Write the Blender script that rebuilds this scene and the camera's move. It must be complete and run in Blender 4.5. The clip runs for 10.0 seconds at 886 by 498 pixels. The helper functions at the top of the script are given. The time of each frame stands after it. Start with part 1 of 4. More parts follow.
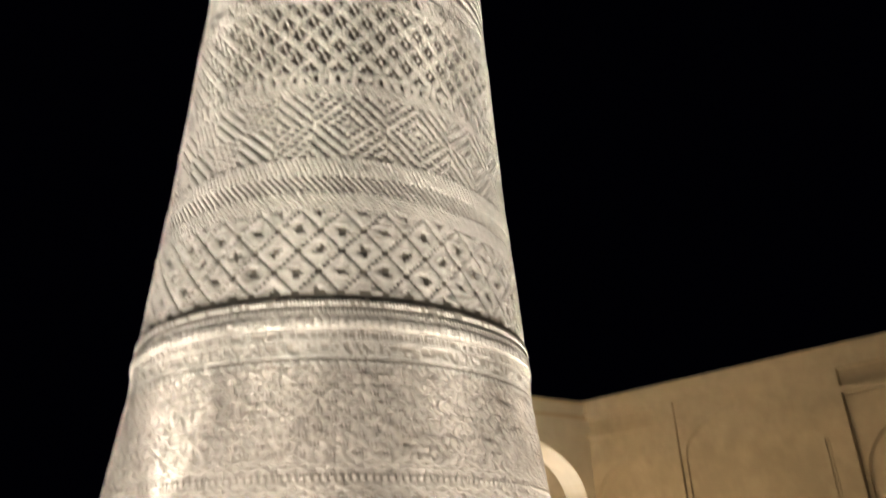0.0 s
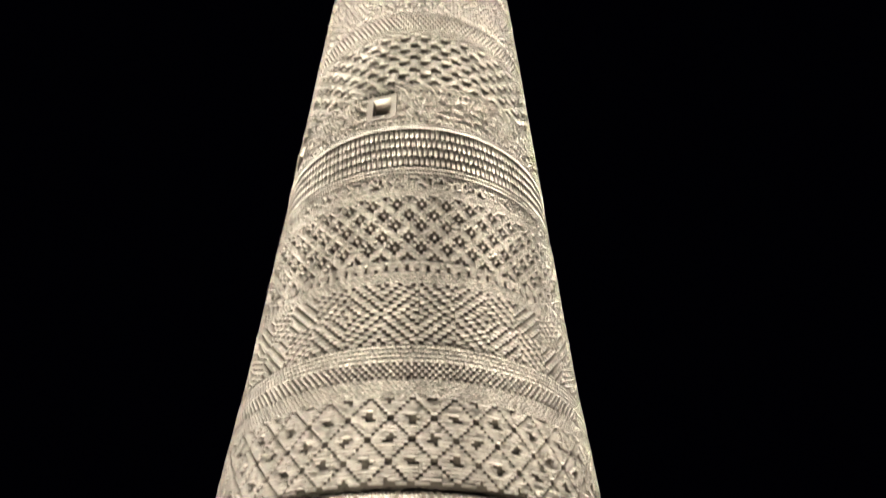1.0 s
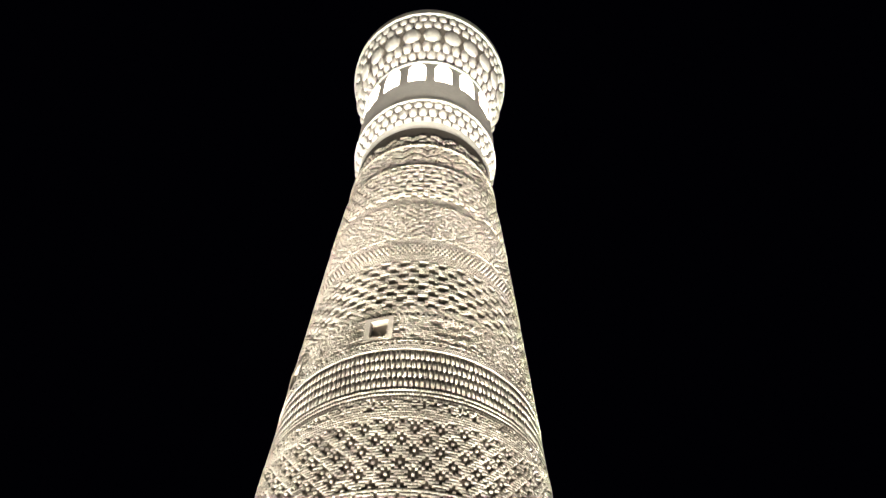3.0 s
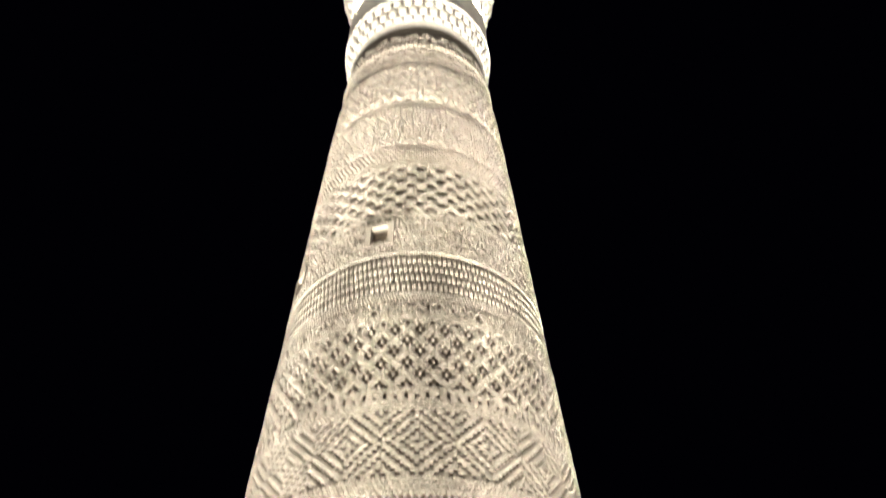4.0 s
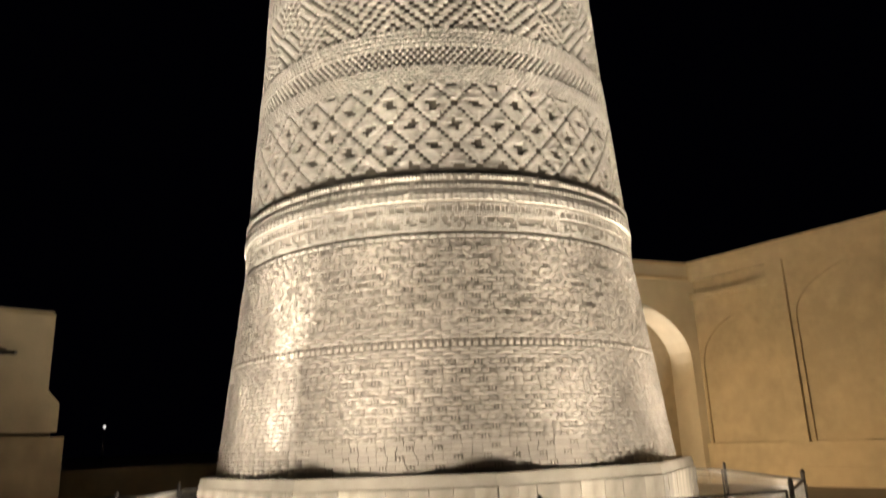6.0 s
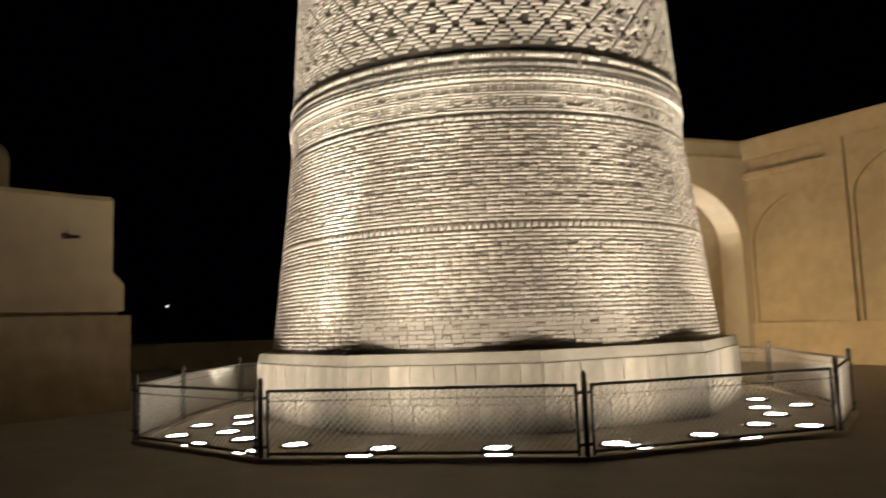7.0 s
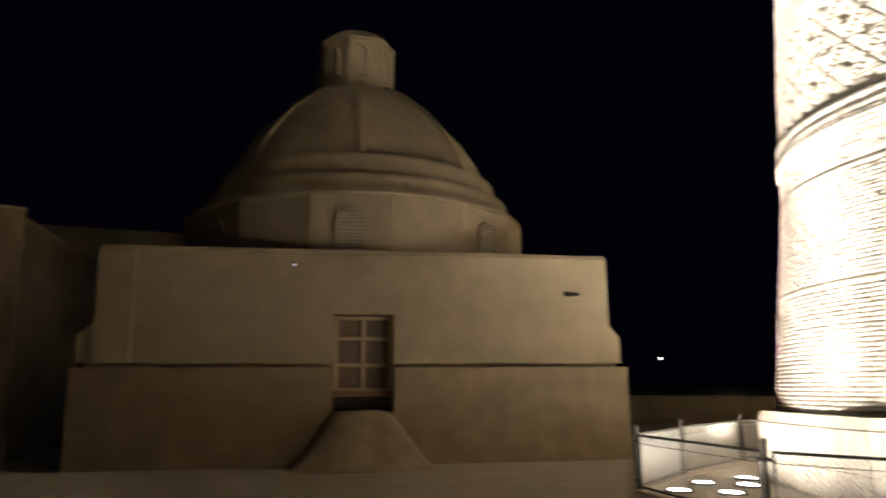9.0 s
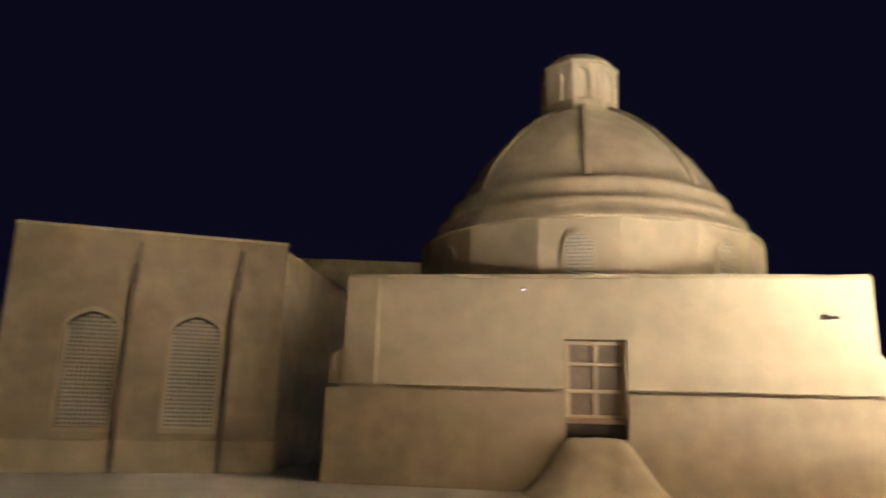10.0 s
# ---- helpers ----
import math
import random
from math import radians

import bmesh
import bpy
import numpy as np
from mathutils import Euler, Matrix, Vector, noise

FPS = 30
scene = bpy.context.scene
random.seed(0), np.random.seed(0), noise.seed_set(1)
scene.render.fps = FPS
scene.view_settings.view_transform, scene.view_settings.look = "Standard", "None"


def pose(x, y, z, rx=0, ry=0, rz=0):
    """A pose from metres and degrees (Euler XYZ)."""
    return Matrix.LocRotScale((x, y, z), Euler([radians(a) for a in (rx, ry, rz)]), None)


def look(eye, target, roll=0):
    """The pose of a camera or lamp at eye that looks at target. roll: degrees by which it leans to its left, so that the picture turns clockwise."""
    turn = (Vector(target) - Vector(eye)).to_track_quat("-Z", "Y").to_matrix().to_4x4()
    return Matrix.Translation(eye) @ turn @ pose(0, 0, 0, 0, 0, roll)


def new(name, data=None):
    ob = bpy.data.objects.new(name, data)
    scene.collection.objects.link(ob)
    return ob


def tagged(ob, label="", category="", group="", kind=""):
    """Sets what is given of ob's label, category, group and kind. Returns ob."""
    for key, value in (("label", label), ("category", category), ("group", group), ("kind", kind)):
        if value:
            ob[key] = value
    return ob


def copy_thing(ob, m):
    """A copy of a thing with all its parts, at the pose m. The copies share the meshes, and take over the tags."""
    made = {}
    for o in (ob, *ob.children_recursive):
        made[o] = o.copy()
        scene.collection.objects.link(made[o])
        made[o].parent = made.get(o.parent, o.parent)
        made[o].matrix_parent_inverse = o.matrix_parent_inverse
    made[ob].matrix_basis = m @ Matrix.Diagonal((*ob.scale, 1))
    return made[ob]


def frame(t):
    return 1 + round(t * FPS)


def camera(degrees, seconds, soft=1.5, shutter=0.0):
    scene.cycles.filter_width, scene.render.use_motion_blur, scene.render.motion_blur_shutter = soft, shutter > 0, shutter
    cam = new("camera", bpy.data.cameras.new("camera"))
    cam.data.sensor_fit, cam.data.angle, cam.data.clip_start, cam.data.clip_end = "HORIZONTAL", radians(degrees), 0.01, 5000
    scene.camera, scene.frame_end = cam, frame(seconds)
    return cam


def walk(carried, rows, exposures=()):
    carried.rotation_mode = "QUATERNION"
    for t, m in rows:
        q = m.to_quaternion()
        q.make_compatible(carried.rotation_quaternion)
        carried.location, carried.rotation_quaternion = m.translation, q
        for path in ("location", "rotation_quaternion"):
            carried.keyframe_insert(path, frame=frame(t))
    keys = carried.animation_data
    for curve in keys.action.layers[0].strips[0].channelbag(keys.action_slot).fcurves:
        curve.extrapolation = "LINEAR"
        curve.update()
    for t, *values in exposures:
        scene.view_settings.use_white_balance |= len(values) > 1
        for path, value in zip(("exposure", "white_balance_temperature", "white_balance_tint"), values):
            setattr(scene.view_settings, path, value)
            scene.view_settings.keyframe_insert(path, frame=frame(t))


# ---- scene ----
# The eye stands still at the origin and turns; the minaret's axis is 14.9 m ahead.
EYE, AXIS_Y = 1.6, 14.9
cam = camera(63.16, 10.0, soft=1.6, shutter=0.6)
ROWS = [  # seconds, yaw, pitch, roll
    (0.0, -8.70, 24.97, -1.70),
    (0.5, -5.24, 33.71, -1.48),
    (1.0, -2.58, 39.62, -0.20),
    (1.5, -2.43, 45.28, 0.24),
    (2.0, -2.65, 51.99, 0.10),
    (2.5, -2.85, 55.88, 0.85),
    (2.7, -2.88, 57.23, 1.05),
    (3.8, -3.11, 52.46, -1.20),
    (4.0, -3.03, 49.45, -1.70),
    (4.5, -4.19, 40.37, -3.00),
    (5.0, -2.80, 31.08, -2.85),
    (5.5, -1.32, 22.83, -2.70),
    (6.0, -0.32, 14.98, -2.13),
    (6.2, -0.20, 12.71, -1.96),
    (7.3, 7.95, 5.11, -2.48),
    (7.5, 11.91, 5.64, -2.98),
    (8.0, 22.09, 8.00, -3.53),
    (8.5, 31.05, 9.78, -2.53),
    (9.0, 41.29, 10.68, -0.30),
    (9.5, 50.15, 12.07, 1.04),
    (10.0, 59.66, 12.42, 1.66),
]
EXPOSURES = [  # seconds, stops, kelvin, tint
    (0.0, 0.2, 5950, 10), (1.5, 0.25, 6200, 10), (2.5, 0.4, 6100, 10), (4.0, 0.55, 6300, 10), (4.5, 0.55, 6350, 10), (5.5, 0.2, 6550, 10), (6.0, 0.08, 6500, 10), (7.5, -0.05, 6450, 10),
    (8.0, -0.05, 6450, 10), (8.5, 0.65, 6250, 10), (9.0, 1.6, 6150, 10), (9.5, 3.0, 6050, 10), (10.0, 3.9, 5900, 10)]
walk(cam, [(t, pose(0, 0, EYE, 0, 0, yaw) @ pose(0, 0, 0, 90 + pitch) @ pose(0, 0, 0, 0, 0, roll)) for t, yaw, pitch, roll in ROWS], EXPOSURES)

# ---- night sky and lights ----
world = bpy.data.worlds.new("night_sky")
scene.world = world
world.use_nodes = True
wn, wl = world.node_tree.nodes, world.node_tree.links
bg = wn["Background"]
bg.inputs["Color"].default_value = (0.085, 0.07, 0.23, 1)
bg.inputs["Strength"].default_value = 0.0026


def spot(name, eye, target, watts, degrees, blend, colour, size=0.15):
    data = bpy.data.lights.new(name, "SPOT")
    data.energy, data.spot_size, data.spot_blend = watts, radians(degrees), blend
    data.color, data.shadow_soft_size = colour, size
    ob = new(name, data)
    ob.matrix_world = look(eye, target)
    return ob


def point(name, at, watts, colour, size=0.1):
    data = bpy.data.lights.new(name, "POINT")
    data.energy, data.color, data.shadow_soft_size = watts, colour, size
    ob = new(name, data)
    ob.location = at
    return ob


WHITE, WARM = (1.0, 0.93, 0.81), (1.0, 0.74, 0.42)


def round_axis(angle, radius, z):
    """A place round the minaret: 0 degrees faces the eye, positive to the right."""
    a = radians(angle)
    return (radius * math.sin(a), AXIS_Y - radius * math.cos(a), z)


# in-ground uplights round the plinth: each place holds a wide beam for the foot and narrower ones up the shaft
RING = (-155, -119, -83, -47, -14, 27, 59, 95, 131, 167)
BEAMS = (  # degrees, blend, height aimed at, radius there, watts
    (150, 0.5, 3.4, 4.1, 280), (64, 1.0, 6.5, 3.8, 880), (34, 1.0, 12.0, 3.5, 3900), (20, 1.0, 19.0, 3.25, 6300), (13, 1.0, 27.0, 2.9, 25000))
for angle in RING:
    for degrees, blend, high, r, watts in BEAMS:
        spot("uplight", round_axis(angle, 4.98 if abs(angle) > 60 else 5.82, 0.10), round_axis(angle, r, high), watts, degrees, blend, WHITE, 0.28 if degrees == 150 else 0.08)
spot("uplight", round_axis(-38, 6.3, 0.10), round_axis(-37, 4.1, 3.8), 2700, 19, 1.0, WHITE, 0.05)
spot("uplight", round_axis(-38, 6.3, 0.10), round_axis(-37, 4.1, 2.2), 850, 20, 1.0, WHITE, 0.05)
# stray light of the nearest uplights over the paving and the mesh
for angle, r in ((-66, 4.95), (-49, 6.0), (-29, 6.3), (-14, 6.1), (15, 6.0), (43, 6.1), (65, 5.5), (110, 5.2), (-110, 5.2)):
    spot("uplight", round_axis(angle, r, 0.14), round_axis(angle, r, 3.0), 62 if abs(angle) < 25 else 26, 172, 0.2, WHITE, 0.08)
# floodlights on the paving before the fence, out of view: low beams for the foot, high beams for the shaft
for x, y, watts in ((-5.4, 4.6, 1000), (-1.8, 5.85, 310), (1.8, 5.85, 220), (7.0, 6.0, 350), (9.0, 10.5, 210)):
    spot("floodlight", (x, y, 0.06), (0, AXIS_Y, 8.6), watts, 64, 1.0, WHITE, 0.1)
for x, y, watts in ((-6.5, 6.5, 1500), (0.0, 6.1, 1200), (7.0, 6.0, 1400)):
    spot("floodlight", (x, y, 0.06), (0, AXIS_Y, 22.0), watts, 50, 1.0, WHITE, 0.1)
    spot("floodlight", (x, y, 0.06), (0, AXIS_Y, 41.0), watts * 15.0, 21, 1.0, WHITE, 0.1)
# unseen warm lamps placed low on the ground; the second is added fill
spot("unseen_warm_lamp", (-2.5, 4.2, 0.35), (-10.8, 10.6, 2.6), 48, 84, 0.9, WARM, 0.25)
# fill added to brighten the lattice building
spot("unseen_warm_lamp", (2, -8, 1.5), (-16, 5, 3.0), 40, 80, 0.9, WARM, 0.25)
spot("unseen_warm_lamp", (6, 3, 1.0), (13, 20, 5), 1500, 90, 0.9, WARM, 0.3)
spot("unseen_warm_lamp", (3.9, 19.6, 0.25), (13.5, 18.5, 4.0), 2100, 150, 0.6, WARM, 0.2)


# ---- materials ----
def material(name, colour, rough=0.85, spread=0.12, scale=6.0, bump=0.3, stain=0.0, stain_colour=None, per="island", metal=0.0, fine=60.0, streak=0.0):
    m = bpy.data.materials.new(name)
    m.use_nodes = True
    n, l = m.node_tree.nodes, m.node_tree.links
    b = n["Principled BSDF"]
    b.inputs["Roughness"].default_value, b.inputs["Metallic"].default_value = rough, metal
    co = n.new("ShaderNodeTexCoord")
    big = n.new("ShaderNodeTexNoise")
    big.inputs["Scale"].default_value, big.inputs["Detail"].default_value = scale * 0.12, 6
    mid = n.new("ShaderNodeTexNoise")
    mid.inputs["Scale"].default_value, mid.inputs["Detail"].default_value = scale, 8
    small = n.new("ShaderNodeTexNoise")
    small.inputs["Scale"].default_value, small.inputs["Detail"].default_value = fine, 4
    place = co.outputs["Object"]
    for t in (mid, small):
        l.new(place, t.inputs["Vector"])
    if streak:
        mp = n.new("ShaderNodeMapping")
        mp.inputs["Scale"].default_value = (1, 1, streak)
        l.new(place, mp.inputs["Vector"])
        l.new(mp.outputs[0], big.inputs["Vector"])
    else:
        l.new(place, big.inputs["Vector"])
    rnd = n.new("ShaderNodeNewGeometry") if per == "island" else n.new("ShaderNodeObjectInfo")
    r = rnd.outputs["Random Per Island"] if per == "island" else rnd.outputs["Random"]

    def maths(op, a, c):
        x = n.new("ShaderNodeMath")
        x.operation = op
        for k, v in enumerate((a, c)):
            if isinstance(v, (int, float)):
                x.inputs[k].default_value = v
            else:
                l.new(v, x.inputs[k])
        return x.outputs[0]

    total = maths("ADD", maths("MULTIPLY", big.outputs["Fac"], 0.9), maths("MULTIPLY", mid.outputs["Fac"], 0.6))
    total = maths("ADD", total, maths("MULTIPLY", small.outputs["Fac"], 0.3))
    total = maths("ADD", total, maths("MULTIPLY", r, 0.6 if per else 0.0))
    mr = n.new("ShaderNodeMapRange")
    mr.inputs["From Min"].default_value, mr.inputs["From Max"].default_value = 0.75, 1.65
    mr.inputs["To Min"].default_value, mr.inputs["To Max"].default_value = 1 - spread, 1 + spread
    l.new(total, mr.inputs["Value"])
    mul = n.new("ShaderNodeVectorMath")
    mul.operation = "SCALE"
    mul.inputs[0].default_value = colour
    l.new(mr.outputs[0], mul.inputs["Scale"])
    out = mul.outputs[0]
    if stain:
        ramp = n.new("ShaderNodeMapRange")
        ramp.inputs["From Min"].default_value, ramp.inputs["From Max"].default_value = 0.5, 0.68
        ramp.inputs["To Min"].default_value, ramp.inputs["To Max"].default_value = 0, stain
        l.new(big.outputs["Fac"], ramp.inputs["Value"])
        mix = n.new("ShaderNodeMix")
        mix.data_type = "RGBA"
        l.new(ramp.outputs[0], mix.inputs["Factor"])
        l.new(out, mix.inputs[6])
        mix.inputs[7].default_value = (*stain_colour, 1)
        out = mix.outputs[2]
    l.new(out, b.inputs["Base Color"])
    if bump:
        bp = n.new("ShaderNodeBump")
        bp.inputs["Strength"].default_value, bp.inputs["Distance"].default_value = bump, 0.02
        l.new(maths("ADD", mid.outputs["Fac"], maths("MULTIPLY", small.outputs["Fac"], 0.5)), bp.inputs["Height"])
        l.new(bp.outputs[0], b.inputs["Normal"])
    return m


def glow(name, colour, strength):
    m = bpy.data.materials.new(name)
    m.use_nodes = True
    b = m.node_tree.nodes["Principled BSDF"]
    b.inputs["Base Color"].default_value = (0.8, 0.8, 0.8, 1)
    b.inputs["Emission Color"].default_value, b.inputs["Emission Strength"].default_value = (*colour, 1), strength
    return m


BRICK = material("fired_brick", (0.47, 0.41, 0.33), 0.9, 0.16, 5, 0.3)
BRICK_LOW = material("fired_brick_weathered", (0.45, 0.38, 0.30), 0.9, 0.15, 3, 0.35, 0.25, (0.33, 0.28, 0.22))
# mortar of the joints, darkened so the sunken pattern cells read as shaded
SHADED_MORTAR = material("shaded_mortar", (0.20, 0.165, 0.125), 0.95, 0.2, 8, 0.4)
LEDGE_MORTAR = material("ledge_mortar", (0.33, 0.28, 0.215), 0.95, 0.2, 8, 0.4)
STONE = material("plinth_stone", (0.41, 0.345, 0.26), 0.85, 0.4, 2.5, 0.5, 0.8, (0.2, 0.165, 0.12), streak=0.25)
CUT = material("carved_ganch", (0.72, 0.67, 0.58), 0.85, 0.18, 6, 0.2)
MUD = material("mud_plaster", (0.28, 0.205, 0.115), 0.95, 0.45, 2.0, 0.6, 0.6, (0.17, 0.125, 0.075), per="")
MUD_LIGHT = material("pale_plaster", (0.33, 0.252, 0.15), 0.95, 0.34, 2.0, 0.4, 0.35, (0.21, 0.165, 0.105), per="")
WALL = material("mosque_brick_plaster", (0.45, 0.35, 0.22), 0.9, 0.34, 3.0, 0.7, 0.35, (0.33, 0.24, 0.14), per="")
PAVING = material("paving", (0.33, 0.265, 0.19), 0.8, 0.3, 1.5, 0.4, 0.5, (0.2, 0.16, 0.115), per="")
# lighter than PAVING, in place of lamp spill on the ground
APRON = material("spill_lit_paving", (0.50, 0.43, 0.33), 0.85, 0.3, 2.5, 0.4, 0.4, (0.34, 0.285, 0.21), per="")
WOOD = material("old_wood", (0.20, 0.11, 0.055), 0.7, 0.3, 10, 0.3, per="")
BOARD = material("weathered_board", (0.15, 0.10, 0.06), 0.8, 0.3, 10, 0.3, per="")
PALE_WOOD = material("worn_pale_wood", (0.36, 0.25, 0.14), 0.7, 0.25, 10, 0.3, per="")
IRON = material("dark_iron", (0.055, 0.045, 0.035), 0.55, 0.3, 12, 0.2, per="", metal=0.3)
LATTICE = material("gypsum_lattice", (0.30, 0.25, 0.175), 0.9, 0.15, 8, 0.2, per="")
# near-black paint standing in for the unlit rooms behind the windows
INTERIOR_SHADE = material("interior_shade", (0.05, 0.035, 0.025), 0.95, 0.3, 3, 0.0, per="")
NICHE = material("pale_brick_plaster", (0.52, 0.44, 0.32), 0.9, 0.2, 2.0, 0.4, 0.3, (0.38, 0.30, 0.20), per="")
RUST = material("rusty_sheet", (0.11, 0.075, 0.045), 0.8, 0.35, 6, 0.3, per="")
WIRE = material("galvanised_wire", (0.55, 0.50, 0.42), 0.55, 0.2, 12, 0.1, per="", metal=0.15)
BRICK_SINGLE = material("fired_brick_single", (0.44, 0.37, 0.29), 0.9, 0.15, 3, 0.35, 0.25, (0.33, 0.28, 0.22), per="object")
SLAB = material("stone_slab", (0.37, 0.31, 0.23), 0.85, 0.5, 3.5, 0.6, 0.9, (0.15, 0.12, 0.085), per="object", streak=0.25)
LAMP_GLOW = glow("uplight_glass", (1.0, 0.94, 0.84), 22)
FAR_GLOW = glow("far_lamp_glass", (1.0, 0.95, 0.9), 1.0)
BULB_GLOW = glow("small_bulb", (0.9, 0.75, 1.0), 0.35)
DOME_MUD = material("weathered_dome_mud", (0.27, 0.20, 0.115), 0.95, 0.42, 1.8, 0.7, 0.5, (0.16, 0.115, 0.065), per="", streak=0.45)


# ---- building helpers ----
def link_mesh(name, verts, faces, mat, parent=None, label="", smooth=False):
    me = bpy.data.meshes.new(name)
    me.from_pydata([tuple(v) for v in verts], [], faces)
    me.materials.append(mat)
    if smooth:
        me.shade_smooth()
    ob = new(name, me)
    if parent:
        ob.parent = parent
    return tagged(ob, label) if label else ob


def part(name, bm, mat, parent=None, label="", smooth=False):
    me = bpy.data.meshes.new(name)
    bmesh.ops.recalc_face_normals(bm, faces=bm.faces)
    bm.to_mesh(me)
    bm.free()
    me.materials.append(mat)
    if smooth:
        me.shade_smooth()
    ob = new(name, me)
    if parent:
        ob.parent = parent
    return tagged(ob, label) if label else ob


def box(bm, size, m=None, bevel=0.0):
    r = bmesh.ops.create_cube(bm, size=1, matrix=(m or Matrix()) @ Matrix.Diagonal((*size, 1)))
    if bevel:
        edges = list({e for v in r["verts"] for e in v.link_edges})
        bmesh.ops.bevel(bm, geom=edges, offset=bevel, segments=2, affect="EDGES", profile=0.5)


def rod(bm, a, b, radius, sides=8):
    a, b = Vector(a), Vector(b)
    m = Matrix.Translation((a + b) / 2) @ (b - a).to_track_quat("Z", "Y").to_matrix().to_4x4()
    bmesh.ops.create_cone(bm, cap_ends=True, segments=sides, radius1=radius, radius2=radius, depth=(b - a).length, matrix=m)


def prism(bm, outline, z0, z1, top=None):
    """A solid from a closed outline [(x, y)] at z0 to the same or another outline at z1."""
    top = top or outline
    lo = [bm.verts.new((x, y, z0)) for x, y in outline]
    hi = [bm.verts.new((x, y, z1)) for x, y in top]
    bm.faces.new(lo[::-1])
    bm.faces.new(hi)
    n = len(lo)
    for i in range(n):
        bm.faces.new((lo[i], lo[(i + 1) % n], hi[(i + 1) % n], hi[i]))


def lathe(profile, segments):
    """Vertices and faces of a surface turned round z from (radius, height) pairs."""
    verts, faces = [], []
    for r, z in profile:
        for s in range(segments):
            a = 2 * math.pi * s / segments
            verts.append((r * math.sin(a), -r * math.cos(a), z))
    for k in range(len(profile) - 1):
        for s in range(segments):
            t = (s + 1) % segments
            faces.append((k * segments + s, k * segments + t, (k + 1) * segments + t, (k + 1) * segments + s))
    return verts, faces


# ---- ground ----
bm = bmesh.new()
bmesh.ops.create_grid(bm, x_segments=60, y_segments=60, size=600)
ground = part("ground", bm, PAVING)
tagged(ground, "worn brown stone paving of a night square", "ground", kind="structure")

# ---- minaret ----
minaret = tagged(new("minaret"), "tall tapering brick minaret with carved pattern bands, floodlit", "minaret")
minaret.location = (0, AXIS_Y, 0)
minaret.rotation_euler = (0, radians(-0.18), 0)
SHAFT_Z = (1.0, 3.0, 5.0, 7.6, 9.0, 11.4, 14.5, 16.4, 20.0, 23.4, 27.8, 30.0)
SHAFT_R = (4.365, 4.145, 3.925, 3.775, 3.68, 3.57, 3.465, 3.385, 3.25, 3.115, 2.915, 2.86)


def shaft_radius(z):
    return np.interp(z, SHAFT_Z, SHAFT_R)


def brick_cells(name, a0, a1, z0, z1, depth, parent, mat=None, base=None, label=""):
    """One mesh of many raised bricks: arrays of angles, heights and depths."""
    a0, a1, z0, z1, depth = (np.asarray(v, float).ravel() for v in (a0, a1, z0, z1, depth))
    n = len(a0)
    base = base or shaft_radius
    r0, r1 = base(z0) - 0.005, base(z1) - 0.005
    co = np.zeros((n, 8, 3))
    for k, (a, z, r, out) in enumerate(((a0, z0, r0, 0), (a1, z0, r0, 0), (a1, z1, r1, 0), (a0, z1, r1, 0),
                                        (a0, z0, r0, 1), (a1, z0, r0, 1), (a1, z1, r1, 1), (a0, z1, r1, 1))):
        rr = r + out * (depth + 0.005)
        co[:, k, 0], co[:, k, 1], co[:, k, 2] = rr * np.sin(a), -rr * np.cos(a), z
    quads = np.array(((4, 5, 6, 7), (0, 1, 5, 4), (1, 2, 6, 5), (2, 3, 7, 6), (3, 0, 4, 7)))
    loops = (np.arange(n)[:, None, None] * 8 + quads[None]).ravel().astype(np.int32)
    me = bpy.data.meshes.new(name)
    me.vertices.add(n * 8)
    me.vertices.foreach_set("co", co.ravel())
    me.loops.add(len(loops))
    me.loops.foreach_set("vertex_index", loops)
    me.polygons.add(n * 5)
    me.polygons.foreach_set("loop_start", np.arange(0, n * 20, 4, dtype=np.int32))
    me.update(calc_edges=True)
    me.materials.append(mat or BRICK)
    ob = new(name, me)
    ob.parent = parent
    return tagged(ob, label, kind="stuff")


RNG = np.random.default_rng(4)
WINDOWS = (-15.6, -63.6)  # degrees round the shaft
WIN_Z = (15.36, 15.98)
WIN_HALF = 0.225


def in_window(a, z):
    for w in WINDOWS:
        d = (a - radians(w) + math.pi) % (2 * math.pi) - math.pi
        if abs(d) * 3.45 < WIN_HALF + 0.05 and WIN_Z[0] - 0.02 < z < WIN_Z[1] + 0.02:
            return True
    return False


def grid_band(name, z0, z1, cols, rows, relief, label="", run=4, gap=0.006, jitter=0.0025, mat=None):
    """A band of bricks laid on a grid of cols x rows cells round the shaft; relief(i, j) gives the depth, 0 leaves
    the cell sunken, and up to run equal cells in a row make one brick."""
    i, j = np.meshgrid(np.arange(cols), np.arange(rows))
    d = np.asarray(relief(i, j), float) * np.ones(i.shape)
    step, rise = 2 * math.pi / cols, (z1 - z0) / rows
    slit = gap / float(shaft_radius(z0)) / 2
    out = []
    for row in range(rows):
        za, zb = z0 + row * rise + gap / 2, z0 + (row + 1) * rise - gap / 2
        line, c = d[row], 0
        while c < cols:
            if line[c] <= 0:
                c += 1
                continue
            e, most = c + 1, max(1, run - int(RNG.integers(0, 2)))
            while e < cols and e - c < most and line[e] == line[c]:
                e += 1
            a0, a1 = c * step - math.pi + slit, e * step - math.pi - slit
            if not in_window((a0 + a1) / 2, (za + zb) / 2):
                out.append((a0, a1, za, zb, max(0.006, line[c] + RNG.normal(0, jitter))))
            c = e
    return brick_cells(name, *np.array(out).T, minaret, mat, label=label)


